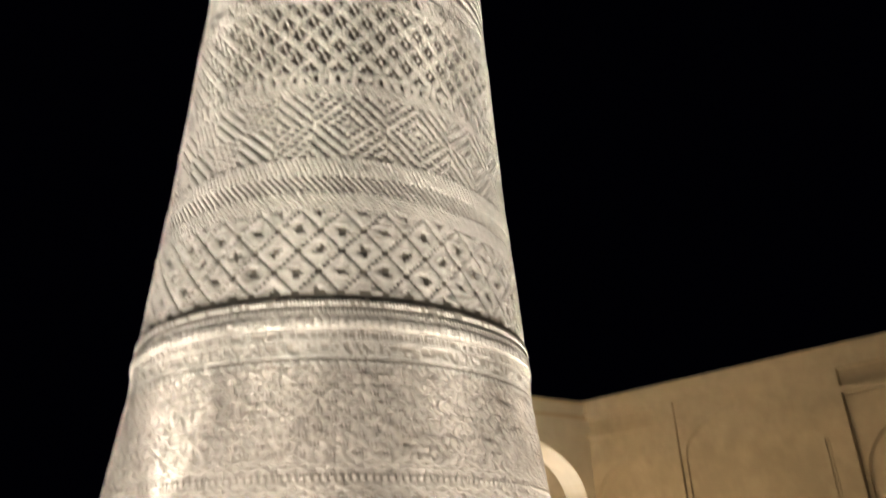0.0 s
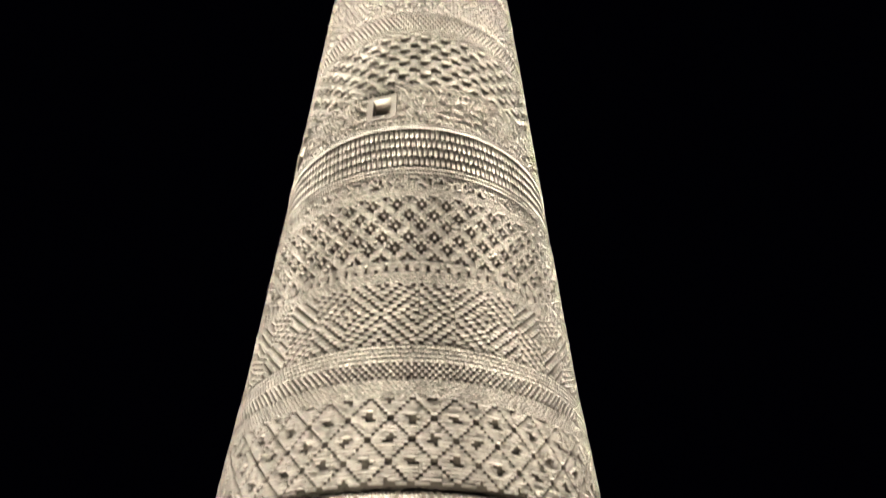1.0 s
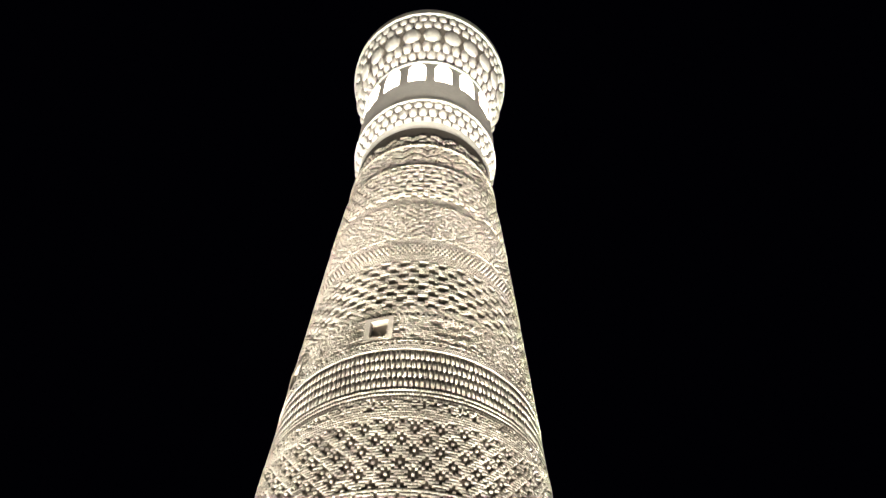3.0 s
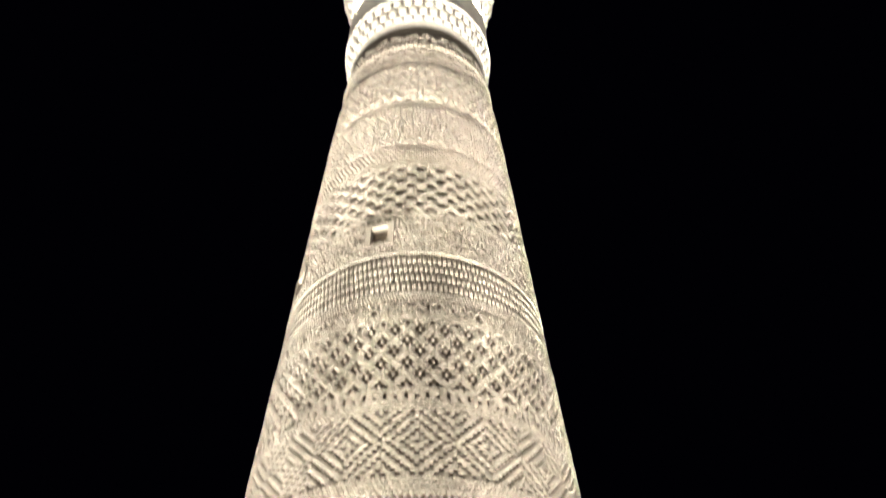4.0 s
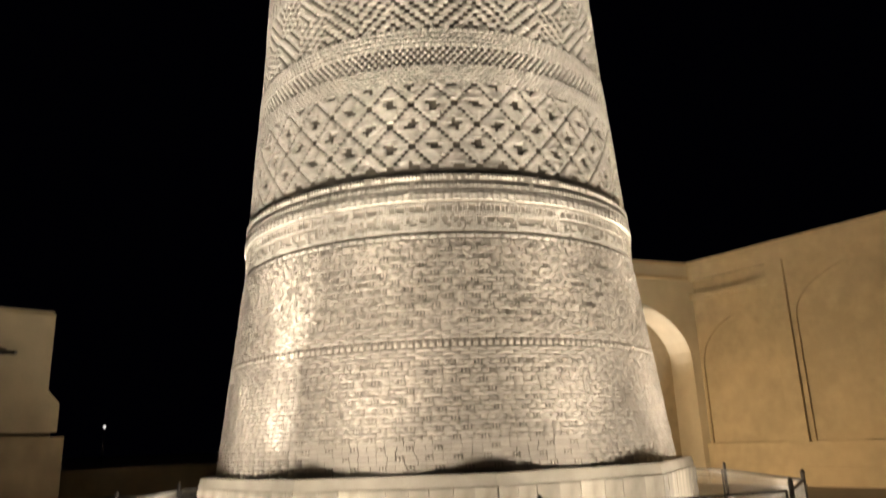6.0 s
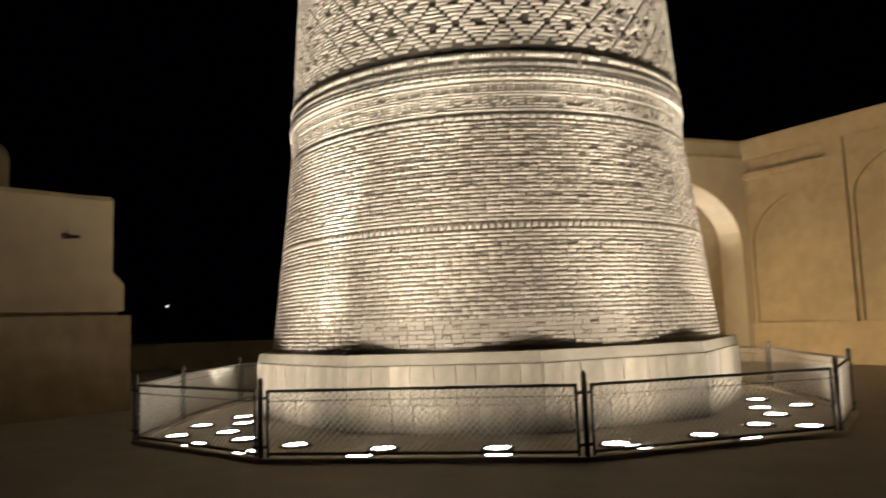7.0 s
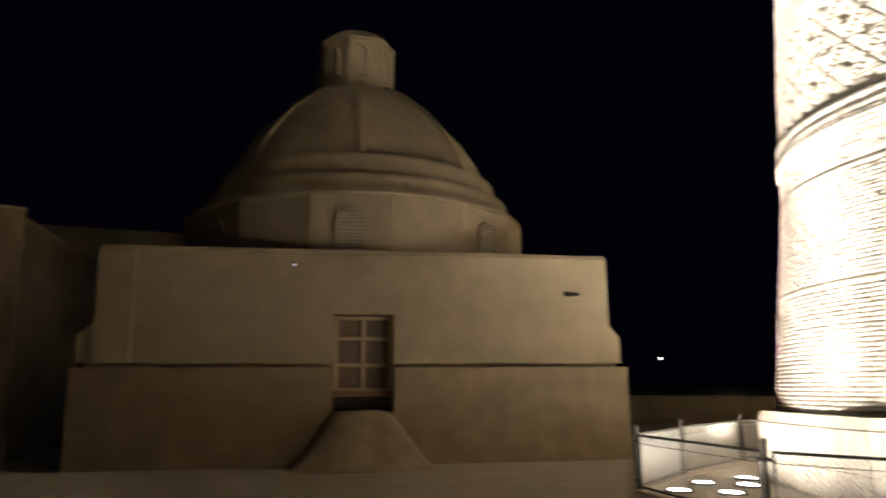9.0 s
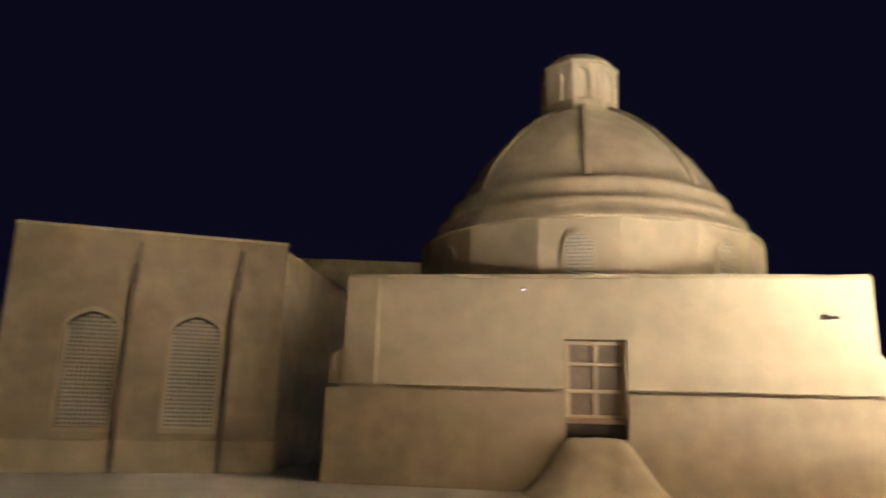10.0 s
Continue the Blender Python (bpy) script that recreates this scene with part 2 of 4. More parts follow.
def courses(name, z0, z1, rise=0.07, length=0.27, depth=0.05, mat=None, label=""):
    rows = max(1, round((z1 - z0) / rise))
    cols = round(2 * math.pi * float(shaft_radius((z0 + z1) / 2)) / length)
    i, j = np.meshgrid(np.arange(cols), np.arange(rows))
    step, rise = 2 * math.pi / cols, (z1 - z0) / rows
    a0 = (i + 0.5 * (j % 2)) * step - math.pi
    za = z0 + j * rise
    d = np.maximum(depth + RNG.normal(0, 0.002, a0.shape), 0.008)
    return brick_cells(name, a0 + step * 0.02, a0 + step * 0.98, za + rise * 0.06, za + rise * 0.94, d, minaret, mat, label=label)


# mortar core of the shaft, coloured dark above as recess shade; window holes left open
SEG = 360
zs = sorted({1.0, 2, 3, 4, 5, 6, 7.6, 9, 10.2, 11.4, 13, 14.5, *WIN_Z, 16.4, 18, 20, 21.7, 23.4, 25.6, 27.8, 30.0})
verts, faces = lathe([(float(shaft_radius(z)), z) for z in zs], SEG)
closed = []
for f in faces:
    xc, yc, zc = (sum(verts[v][k] for v in f) / 4 for k in range(3))
    if not (WIN_Z[0] < zc < WIN_Z[1] and any(abs((math.atan2(xc, -yc) - radians(w) + math.pi) % (2 * math.pi) - math.pi) * 3.45 < WIN_HALF for w in WINDOWS)):
        closed.append(f)
core = link_mesh("shaft_core", verts, closed, SHADED_MORTAR, minaret, "recessed mortar core of the shaft, upper part darkened for shade")
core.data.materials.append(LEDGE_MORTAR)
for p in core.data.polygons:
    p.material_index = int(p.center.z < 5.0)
for w in WINDOWS:
    bm = bmesh.new()
    zc, high = (WIN_Z[0] + WIN_Z[1]) / 2, WIN_Z[1] - WIN_Z[0]
    for side in (-1, 1):
        box(bm, (0.15, 0.40, high + 0.24), pose(side * (WIN_HALF + 0.075), 0.2, zc))
    for z in (WIN_Z[0] - 0.06, WIN_Z[1] + 0.06):
        box(bm, (2 * WIN_HALF, 0.40, 0.12), pose(0, 0.2, z))
    ob = part("window_niche", bm, BRICK, minaret, "square window niche with brick reveals")
    bm = bmesh.new()
    box(bm, (2 * WIN_HALF, 0.05, high), pose(0, 0.20, zc))
    part("niche_back", bm, BRICK, ob, "shaded plaster back of the niche")
    ob.matrix_basis = pose(0, 0, 0, 0, 0, w) @ pose(0, -3.475, 0)

# plinth with cap stones
PL_SIDES, PL_R, PL_TURN = 10, 4.69, 0.23


def ring_outline(r, sides=PL_SIDES, turn=PL_TURN):
    return [(r * math.sin(2 * math.pi * (k + turn) / sides), -r * math.cos(2 * math.pi * (k + turn) / sides)) for k in range(sides)]


bm = bmesh.new()
prism(bm, ring_outline(PL_R), -0.2, 1.0)
part("plinth", bm, STONE, minaret, "pale weathered stone plinth with many sides")
bm = bmesh.new()
prism(bm, ring_outline(PL_R + 0.02), 1.0, 1.16, ring_outline(PL_R - 0.02))
part("plinth_cap", bm, STONE, minaret)


SINGLE = []  # bricks near the eye that are pieces of their own


# lower shaft: a plain course of long bricks, then a course broken by pairs of upright headers between dark slits
def lower_shaft(z0, z1, rise, units, skip):
    out = []
    rows = round((z1 - z0) / rise)
    rise = (z1 - z0) / rows
    step = 2 * math.pi / units
    joint = 0.0006

    def stretcher(a, b, q, proud):
        if skip((a + b) / 2, q):
            SINGLE.append((a + joint, b - joint, q, rise / 2, proud))
        else:
            dz = RNG.normal(0, 0.003)
            out.append((a + joint, b - joint, q + 0.002 + dz, q + rise / 2 - 0.004 + dz, 0.022 + proud))

    for j in range(rows):
        za, zb = z0 + j * rise, z0 + (j + 0.5) * rise
        shift = 0.5 * (j % 2) * step + RNG.normal(0, 0.006)
        low, high = RNG.normal(0, 0.002, 2)
        for i in range(units):
            a = i * step + shift - math.pi
            cut = a + step * RNG.uniform(0.3, 0.7)
            stretcher(a, cut, za, low + RNG.normal(0, 0.004))
            stretcher(cut, a + step, za, low + RNG.normal(0, 0.004))
            w = step * (0.70 + RNG.normal(0, 0.02))
            cut = a + w * RNG.uniform(0.4, 0.6)
            stretcher(a, cut, zb, high + RNG.normal(0, 0.004))
            stretcher(cut, a + w, zb, high + RNG.normal(0, 0.004))
            rest = step - w
            if RNG.random() < 0.14:  # slits worn or filled
                stretcher(a + w, a + step, zb, high - 0.008)
                continue
            for k in (0, 1):
                b = a + w + rest * (0.19 + 0.40 * k)
                out.append((b, b + rest * 0.23, zb + 0.004, zb + rise / 2 - 0.006, 0.024 + RNG.normal(0, 0.003)))
    return brick_cells("brickwork", *np.array(out).T, minaret, BRICK_LOW, label="long bricks in courses with pairs of upright headers")


# single bricks on the face of the plinth's foot, nearest the eye
def near_brick(a, z):
    return abs(a) < 0.50 and z < 1.62


lower_shaft(1.16, 2.78, 0.135, 66, near_brick)
lower_shaft(3.28, 4.70, 0.135, 62, lambda a, z: False)
courses("plain_course", 2.78, 2.97, 0.065, depth=0.024, mat=BRICK_LOW)
courses("plain_course", 3.10, 3.28, 0.06, depth=0.024, mat=BRICK_LOW)
grid_band("tick_band", 2.98, 3.09, 720, 1, lambda i, j: np.where(i % 3 == 0, 0.0, 0.026), mat=BRICK_LOW, run=2)


# pattern bands
def lattice(i, j, p, q, stagger=True):
    """Offsets of a cell from the nearest centre of a diamond lattice with half-widths p, q."""
    u, v = np.abs((i % (2 * p)) - p + 0.5), np.abs((j % (2 * q)) - q + 0.5)
    far = u / p + v / q > 1
    return np.where(far & stagger, p - u, u), np.where(far & stagger, q - v, v)


def diamonds(i, j):
    """Stepped grooves between diamonds, each with a small cut flower in its middle."""
    u, v = lattice(i, j, 6, 6)
    groove = u + v > 5.5
    petal = ((u < 1) & (v < 1)) | ((u < 2) & (v < 1) & ((i // 6 + j) % 2 == 0)) | ((u < 1) & (v < 2) & ((i // 12 + j // 6) % 3 == 0))
    return np.where(groove | petal, 0.0, 0.05)


def lozenges(i, j):
    u, v = np.abs((i % 16) - 8), np.abs(j - 8)
    return np.where((u + v) % 3 == 0, 0.0, 0.045)


def crosses(i, j):
    """Diagonal ribbons round sunken stepped diamonds, cut into hooks, with a knob in every other diamond."""
    a, b = (i + j) % 8, (i - j) % 8
    turn = ((i + j) // 8 + (i - j) // 8) % 2 == 0
    one, two = a < 3, b < 3
    hook = (one & ~two & (b == 5) & turn) | (two & ~one & (a == 5) & ~turn)
    knob = (a == 5) & (b == 5)
    return np.where(((one | two) & ~hook) | knob, 0.05, 0.0)


def knots(i, j):
    """Diagonal ribbons that pass over and under one another."""
    a, b = (i + j) % 6, (i - j) % 6
    one, two = a < 2, b < 2
    over = ((i + j) // 6 + (i - j) // 6) % 2 == 0
    cut = (one & ~two & (b == 4) & over) | (two & ~one & (a == 4) & ~over)
    return np.where((one | two) & ~cut, 0.06, 0.0)


def maze(i, j):
    """Rows of dots along broken concentric diamonds."""
    u, v = np.abs((i % 16) - 8), np.abs((j % 20) - 10)
    gone = ((u + v) % 3 == 0) & ((u + 2 * v) % 5 != 0)
    return np.where(gone, 0.0, 0.075)


def scrolls(i, j):
    w = np.sin(i * 0.55 + 1.7 * np.sin(j * 0.9)) + np.cos(j * 1.4 + 1.3 * np.sin(i * 0.21)) + 0.7 * np.sin(i * 0.13) + RNG.normal(0, 0.45, i.shape)
    return np.where(w > 0.35, 0.02, 0.05)


grid_band("diamond_band", 5.94, 7.50, 396, 24, diamonds, "brick band of diamonds with knobbed centres", run=6, gap=0.005)
courses("plain_band", 7.50, 7.86, 0.06, 0.09)
grid_band("tick_band", 7.86, 8.22, 380, 5, lambda i, j: np.where((i + j) % 2 == 0, 0.0, 0.045), "narrow band of small sunken ticks", run=1)
courses("plain_band", 8.22, 8.60, 0.09, 0.09)
grid_band("lozenge_band", 8.60, 10.05, 272, 17, lozenges, "brick band of concentric lozenges of sunken dots", run=3)
courses("plain_band", 10.05, 10.25, 0.065, 0.09)
grid_band("notch_band", 10.25, 10.62, 330, 4, lambda i, j: np.where((i % 3 == 0) & ((j == 1) | ((j == 2) & (i % 2 == 0))), 0.0, 0.05), run=3)
grid_band("cross_band", 10.62, 12.50, 336, 24, crosses, "deeply cut brick band of crosses and hooks", run=3)
courses("plain_band", 12.50, 12.72, 0.075, 0.06, depth=0.05)
grid_band("speckle_band", 12.72, 13.06, 360, 4, lambda i, j: np.where(RNG.random(i.shape) < 0.25, 0.0, 0.05), run=2)
courses("plain_band", 13.06, 13.46, 0.13, 0.07, depth=0.035)
grid_band("upright_band", 13.50, 14.75, 540, 4, lambda i, j: np.where((i + j) % 3 == 0, 0.0, 0.03), "four rows of upright raised bricks", run=2, gap=0.007)
courses("plain_band", 14.80, 15.0, 0.07, 0.06, depth=0.05)
grid_band("dotted_course", 15.0, 15.18, 300, 2, lambda i, j: np.where((i % 2 == 0) & (j == 0), 0.0, 0.05), run=2)
grid_band("inscription_band", 15.22, 16.1, 460, 12, scrolls, "carved band of worn scrolls too small to read", run=3)
grid_band("dotted_course", 16.1, 16.28, 300, 2, lambda i, j: np.where((i % 2 == 0) & (j == 1), 0.0, 0.05), run=2)
grid_band("hatched_course", 16.3, 16.58, 360, 5, lambda i, j: np.where((i + j) % 4 == 0, 0.0, 0.05), run=3)
grid_band("knot_band", 16.6, 18.85, 228, 24, knots, "brick band of angular interlaced knots", run=3)
courses("plain_band", 18.85, 19.2, 0.09, 0.07, depth=0.05)
grid_band("ring_band", 19.22, 19.78, 300, 4, lambda i, j: np.where((i + j) % 2 == 0, 0.07, 0.025), "projecting ring of small blocks", run=1)
courses("plain_band", 19.8, 20.1, 0.08, 0.07, depth=0.05)
grid_band("maze_band", 20.1, 22.4, 192, 20, maze, "brick band of dotted maze diamonds", run=2)
courses("plain_band", 22.4, 22.9, 0.10, 0.07, depth=0.05)
grid_band("dot_band", 22.9, 25.6, 192, 14, lambda i, j: np.where((j % 2 == 0) & ((i + (j // 2 % 2) * 2) % 4 < 2), 0.0, 0.09), "brick band with staggered rows of sunken blocks", run=3)
courses("plain_band", 25.6, 26.0, 0.10, 0.07, depth=0.05)
grid_band("zigzag_band", 26.0, 27.3, 160, 12, lambda i, j: np.where((np.abs((i % 8) - 4) + j) % 6 < 2, 0.0, 0.06), run=3)
grid_band("ring_band", 27.35, 27.62, 120, 1, lambda i, j: 0.10 + 0 * i, run=1)
grid_band("zigzag_band", 27.7, 28.5, 120, 6, lambda i, j: np.where((np.abs((i % 8) - 4) + j) % 4 < 2, 0.0, 0.07), run=2)

# ledge with an inscription between the lower shaft and the bands
prof = [(3.90, 4.70), (3.965, 4.70), (3.965, 4.80), (3.945, 4.82), (3.945, 5.32), (3.985, 5.34), (3.99, 5.40), (3.985, 5.46), (3.975, 5.50), (3.965, 5.66), (3.96, 5.68), (3.95, 5.80), (3.87, 5.83), (3.82, 5.86), (3.70, 5.86)]
verts, faces = lathe([(float(r), z) for r, z in prof], 240)
link_mesh("ledge", verts, faces, LEDGE_MORTAR, minaret, "projecting moulded brick ledge")


def ledge_cells(name, z0, z1, cols, rows, r, depth, share, label=""):
    i, j = np.meshgrid(np.arange(cols), np.arange(rows))
    keep = share(i, j)
    step, rise = 2 * math.pi / cols, (z1 - z0) / rows
    a, z = (i * step - math.pi)[keep], (z0 + j * rise)[keep]
    return brick_cells(name, a + step * 0.05, a + step * 0.95, z + rise * 0.05, z + rise * 0.95, depth + 0 * a, minaret, base=lambda q: r + 0 * q, label=label)


def lettering(i, j):
    """Worn square lettering in framed lengths: two lines of strokes between thin borders, too worn to read."""
    length, at = i // 76, i % 76
    stroke = RNG.random((2, 900)) < 0.42
    top, low = stroke[0][i % 900], stroke[1][(i // 2 + j // 3 * 7) % 900]
    border = (at < 3) | (j == 0) | (j == 9) | ((j == 5) & (length % 3 != 1))
    line = (j == 6) | ((j == 1) & ((i // 11) % 3 != 0))
    return (border | line | (top & (j > 5)) | (low & (j < 5) & (j > 0))) & (RNG.random(i.shape) < 0.96)


ledge_cells("inscription", 4.84, 5.31, 912, 10, 3.945, 0.02, lettering, "carved band with worn lettering that cannot be read")
ledge_cells("string_course", 4.71, 4.80, 170, 1, 3.965, 0.01, lambda i, j: i >= 0)
ledge_cells("moulding_course", 5.335, 5.465, 190, 2, 3.985, 0.008, lambda i, j: RNG.random(i.shape) < 0.97)
ledge_cells("inner_course", 5.475, 5.52, 160, 1, 3.975, 0.008, lambda i, j: i >= 0)
ledge_cells("header_course", 5.52, 5.66, 360, 1, 3.965, 0.006, lambda i, j: i % 29 != 0)
ledge_cells("toothed_course", 5.70, 5.80, 420, 1, 3.95, 0.02, lambda i, j: RNG.random(i.shape) < 0.85)


# honeycomb niches of the cornices, each a piece of its own
def niche_mesh(ra, rb, za, zb, step, n=5):
    verts, faces = [], []
    for q in range(n + 1):
        for p in range(n + 1):
            u, v = p / n * 2 - 1, q / n
            bulge = 0.34 * (rb - ra + 0.14) * max(0.0, 1 - u * u) * math.sin(math.pi * min(1, v * 1.1))
            pinch = 1 - 0.6 * max(0, v - 0.55) / 0.45 - 0.35 * max(0, 0.35 - v) / 0.35
            a, r = u * step * 0.43 * pinch, ra + (rb - ra) * v + bulge + 0.03
            verts.append((r * math.sin(a), -r * math.cos(a), za + (zb - za) * v))
    for q in range(n):
        for p in range(n):
            o = q * (n + 1) + p
            faces.append((o, o + 1, o + n + 2, o + n + 1))
    rim = [p for p in range(n + 1)] + [q * (n + 1) + n for q in range(1, n + 1)] + [n * (n + 1) + p for p in range(n - 1, -1, -1)] + [q * (n + 1) for q in range(n - 1, 0, -1)]
    base = len(verts)
    for o in rim:
        x, y, z = verts[o]
        k = 1 - 0.10 / math.hypot(x, y)
        verts.append((x * k, y * k, z))
    m = len(rim)
    for k in range(m):
        faces.append((rim[(k + 1) % m], rim[k], base + k, base + (k + 1) % m))
    me = bpy.data.meshes.new("niche")
    me.from_pydata(verts, [], faces)
    me.materials.append(CUT)
    me.shade_smooth()
    return me


def cornice(name, z0, z1, r0, r1, tiers, bow, label):
    """Tiers of niches on a flaring body; tiers lists the height share and the number of niches of each, from below."""
    total, at, levels = sum(h for h, n in tiers), 0.0, [0.0]
    for h, n in tiers:
        at += h / total
        levels.append(at)
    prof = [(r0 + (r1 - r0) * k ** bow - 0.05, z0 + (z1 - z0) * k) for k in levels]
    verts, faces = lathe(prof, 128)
    # body in the darkened mortar tone, so gaps between niches look shaded
    body = link_mesh(name, verts, faces, SHADED_MORTAR, minaret, label)
    for k, (h, cells) in enumerate(tiers):
        (ra, za), (rb, zb) = prof[k], prof[k + 1]
        step = 2 * math.pi / cells
        lap = (zb - za) * 0.06
        me = niche_mesh(ra, rb, za - lap, zb + lap, step)
        for c in range(cells):
            ob = new("niche", me)
            ob.parent = body
            ob.rotation_euler = (0, 0, (c + 0.5 * (k % 2)) * step)


cornice("lower_cornice", 30.0, 31.6, 2.97, 3.22, ((0.8, 44), (1.2, 44), (0.8, 44)), 1.1, "flaring cornice of small carved niches")
cornice("upper_cornice", 37.0, 41.6, 3.30, 4.26, ((0.8, 44), (1.0, 44), (1.5, 22), (0.8, 48), (0.7, 48)), 0.75, "wide flaring crown of honeycomb niches")
for name, prof in (("collar", [(2.88, 28.45), (2.86, 28.9), (2.88, 29.6), (2.94, 30.0)]),
                   ("gallery_sill", [(3.19, 31.6), (3.26, 31.65), (3.26, 31.85), (3.22, 31.9), (3.26, 34.1), (2.85, 34.1)]),
                   ("gallery_lintel", [(2.85, 36.5), (3.30, 36.5), (3.34, 36.55), (3.34, 36.75), (3.28, 36.8), (3.28, 37.05), (2.85, 37.05)]),
                   ("crown", [(4.22, 41.6), (4.34, 41.65), (4.34, 42.3), (4.1, 42.4), (2.0, 43.2), (1.2, 44.0), (0.01, 45.5)]),
                   ("gallery_core", [(2.0, 34.1), (2.0, 37.05)]),
                   ("gallery_floor", [(0.01, 34.1), (2.9, 34.1)]),
                   ("gallery_ceiling", [(2.9, 37.0), (0.01, 37.0)])):
    verts, faces = lathe(prof, 128)
    link_mesh(name, verts, faces, CUT, minaret)
# gallery: sixteen arched openings between piers
ARCHES = 16
step = 2 * math.pi / ARCHES
half, foot, spring, head = 0.42, 34.1, 35.6, 36.5
arc = [(half * math.cos(t), spring + 0.8 * math.sin(t) ** 0.9) for t in np.linspace(0, math.pi / 2, 7)]
arc += [(-x, z) for x, z in arc[-2::-1]]
w = step / 2 * 3.26
bm = bmesh.new()


def bent(outline):
    """A block of the gallery wall from an outline [(x, z)], bent round the axis."""
    f = [bm.verts.new((3.26 * math.sin(x / 3.26), -3.26 * math.cos(x / 3.26), z)) for x, z in outline]
    b = [bm.verts.new((2.88 * math.sin(x / 3.26), -2.88 * math.cos(x / 3.26), z)) for x, z in outline]
    bm.faces.new(f)
    bm.faces.new(b[::-1])
    for q in range(len(f)):
        bm.faces.new((f[q], b[q], b[(q + 1) % len(f)], f[(q + 1) % len(f)]))


bent([(w, foot), (w, head), (half, head), (half, foot)])
bent([(-w, foot), (-w, head), (-half, head), (-half, foot)])
for (xa, za), (xb, zb) in zip(arc, arc[1:]):
    bent([(xa, za), (xa, head), (xb, head), (xb, zb)])
arch = part("gallery_arch", bm, CUT, minaret)
for k in range(ARCHES):
    ob = arch if k == 0 else new("gallery_arch", arch.data)
    ob.parent = minaret
    ob.rotation_euler = (0, 0, step * (k + 0.5))

# ---- lights on the minaret's gallery ----
for angle in range(0, 360, 45):
    point("gallery_lamp", round_axis(angle + 22.5, 2.45, 34.45), 2600, WHITE, 0.10)

# ---- domed building ----
ALONG = Vector((-0.636, -0.772))
INWARD = Vector((-0.772, 0.636))
FACADE = Matrix(((ALONG.x, INWARD.x, 0, -7.70), (ALONG.y, INWARD.y, 0, 14.60), (0, 0, 1, 0), (0, 0, 0, 1)))
tomb = tagged(new("domed_building"), "old mud-plastered building with a low ribbed dome and lantern", "building")
tomb.matrix_basis = FACADE


def slab(bm, x0, x1, y0, y1, z0, z1, lean=0.0):
    """A block whose front and sides lean inwards by lean at the top."""
    prism(bm, [(x0, y0), (x1, y0), (x1, y1), (x0, y1)], z0, z1, [(x0 + lean, y0 + lean), (x1 - lean, y0 + lean), (x1 - lean, y1 - lean), (x0 + lean, y1 - lean)])


def prism_xz(bm, outline, y0, y1):
    """A solid from an outline [(x, z)] between two depths."""
    f = [bm.verts.new((x, y0, z)) for x, z in outline]
    b = [bm.verts.new((x, y1, z)) for x, z in outline]
    bm.faces.new(f)
    bm.faces.new(b[::-1])
    n = len(f)
    for q in range(n):
        bm.faces.new((f[q], b[q], b[(q + 1) % n], f[(q + 1) % n]))


def roughen(ob, amount, scale):
    """Hand-plastered unevenness: cuts the mesh finer and moves it along slow noise."""
    bm = bmesh.new()
    bm.from_mesh(ob.data)
    for _ in range(4):
        long = [e for e in bm.edges if e.calc_length() > 0.6]
        if not long:
            break
        bmesh.ops.subdivide_edges(bm, edges=long, cuts=1, use_grid_fill=True)
    for v in bm.verts:
        v.co += noise.noise_vector(v.co * scale) * amount + noise.noise_vector(v.co * scale * 3.1) * amount * 0.4
    bm.to_mesh(ob.data)
    bm.free()
    return ob


LEDGE, DOOR = 2.06, (4.95, 6.20)
bm = bmesh.new()
slab(bm, -0.20, DOOR[0], 0.0, 0.6, -0.2, 1.97, 0.0)
part("lower_wall", bm, MUD, tomb)
bm = bmesh.new()
slab(bm, DOOR[1], 11.30, 0.0, 0.6, -0.2, 1.97, 0.0)
part("lower_wall", bm, MUD, tomb)
bm = bmesh.new()
slab(bm, DOOR[0], DOOR[1], 0.0, 0.6, -0.2, 1.06)
part("lower_wall", bm, MUD, tomb)
bm = bmesh.new()
slab(bm, -0.20, 11.30, 0.6, 10.6, -0.2, 1.97)
part("lower_wall", bm, MUD, tomb)
bm = bmesh.new()
slab(bm, -0.02, DOOR[0], 0.22, 0.6, 1.97, LEDGE)
part("groove", bm, MUD, tomb)
bm = bmesh.new()
slab(bm, DOOR[1], 11.12, 0.22, 0.6, 1.97, LEDGE)
part("groove", bm, MUD, tomb)
bm = bmesh.new()
slab(bm, -0.02, 11.12, 0.6, 10.4, 1.97, LEDGE)
part("groove", bm, MUD, tomb)
bm = bmesh.new()
slab(bm, -0.10, DOOR[0], 0.12, 0.6, LEDGE, 2.62)
slab(bm, DOOR[1], 11.25, 0.12, 0.6, LEDGE, 2.62)
slab(bm, -0.10, 11.25, 0.6, 10.5, LEDGE, 2.62)
prism(bm, [(-0.10, 0.6), (11.25, 0.6), (11.25, 10.5), (-0.10, 10.5)], 2.62, 2.85, [(0.13, 0.6), (10.92, 0.6), (10.92, 10.4), (0.13, 10.4)])
prism_xz(bm, [(-0.10, 2.62), (0.14, 2.62), (0.14, 2.88)], 0.12, 0.6)
prism_xz(bm, [(11.25, 2.62), (10.92, 2.62), (10.92, 2.92)], 0.12, 0.6)
part("shoulder", bm, MUD_LIGHT, tomb)
bm = bmesh.new()
slab(bm, 0.14, DOOR[0], 0.12, 0.6, 2.62, 4.36)
slab(bm, DOOR[1], 10.92, 0.12, 0.6, 2.62, 4.36)
slab(bm, DOOR[0], DOOR[1], 0.135, 0.6, 3.08, 4.36)
slab(bm, 0.14, 10.92, 0.6, 10.4, 2.75, 4.36)
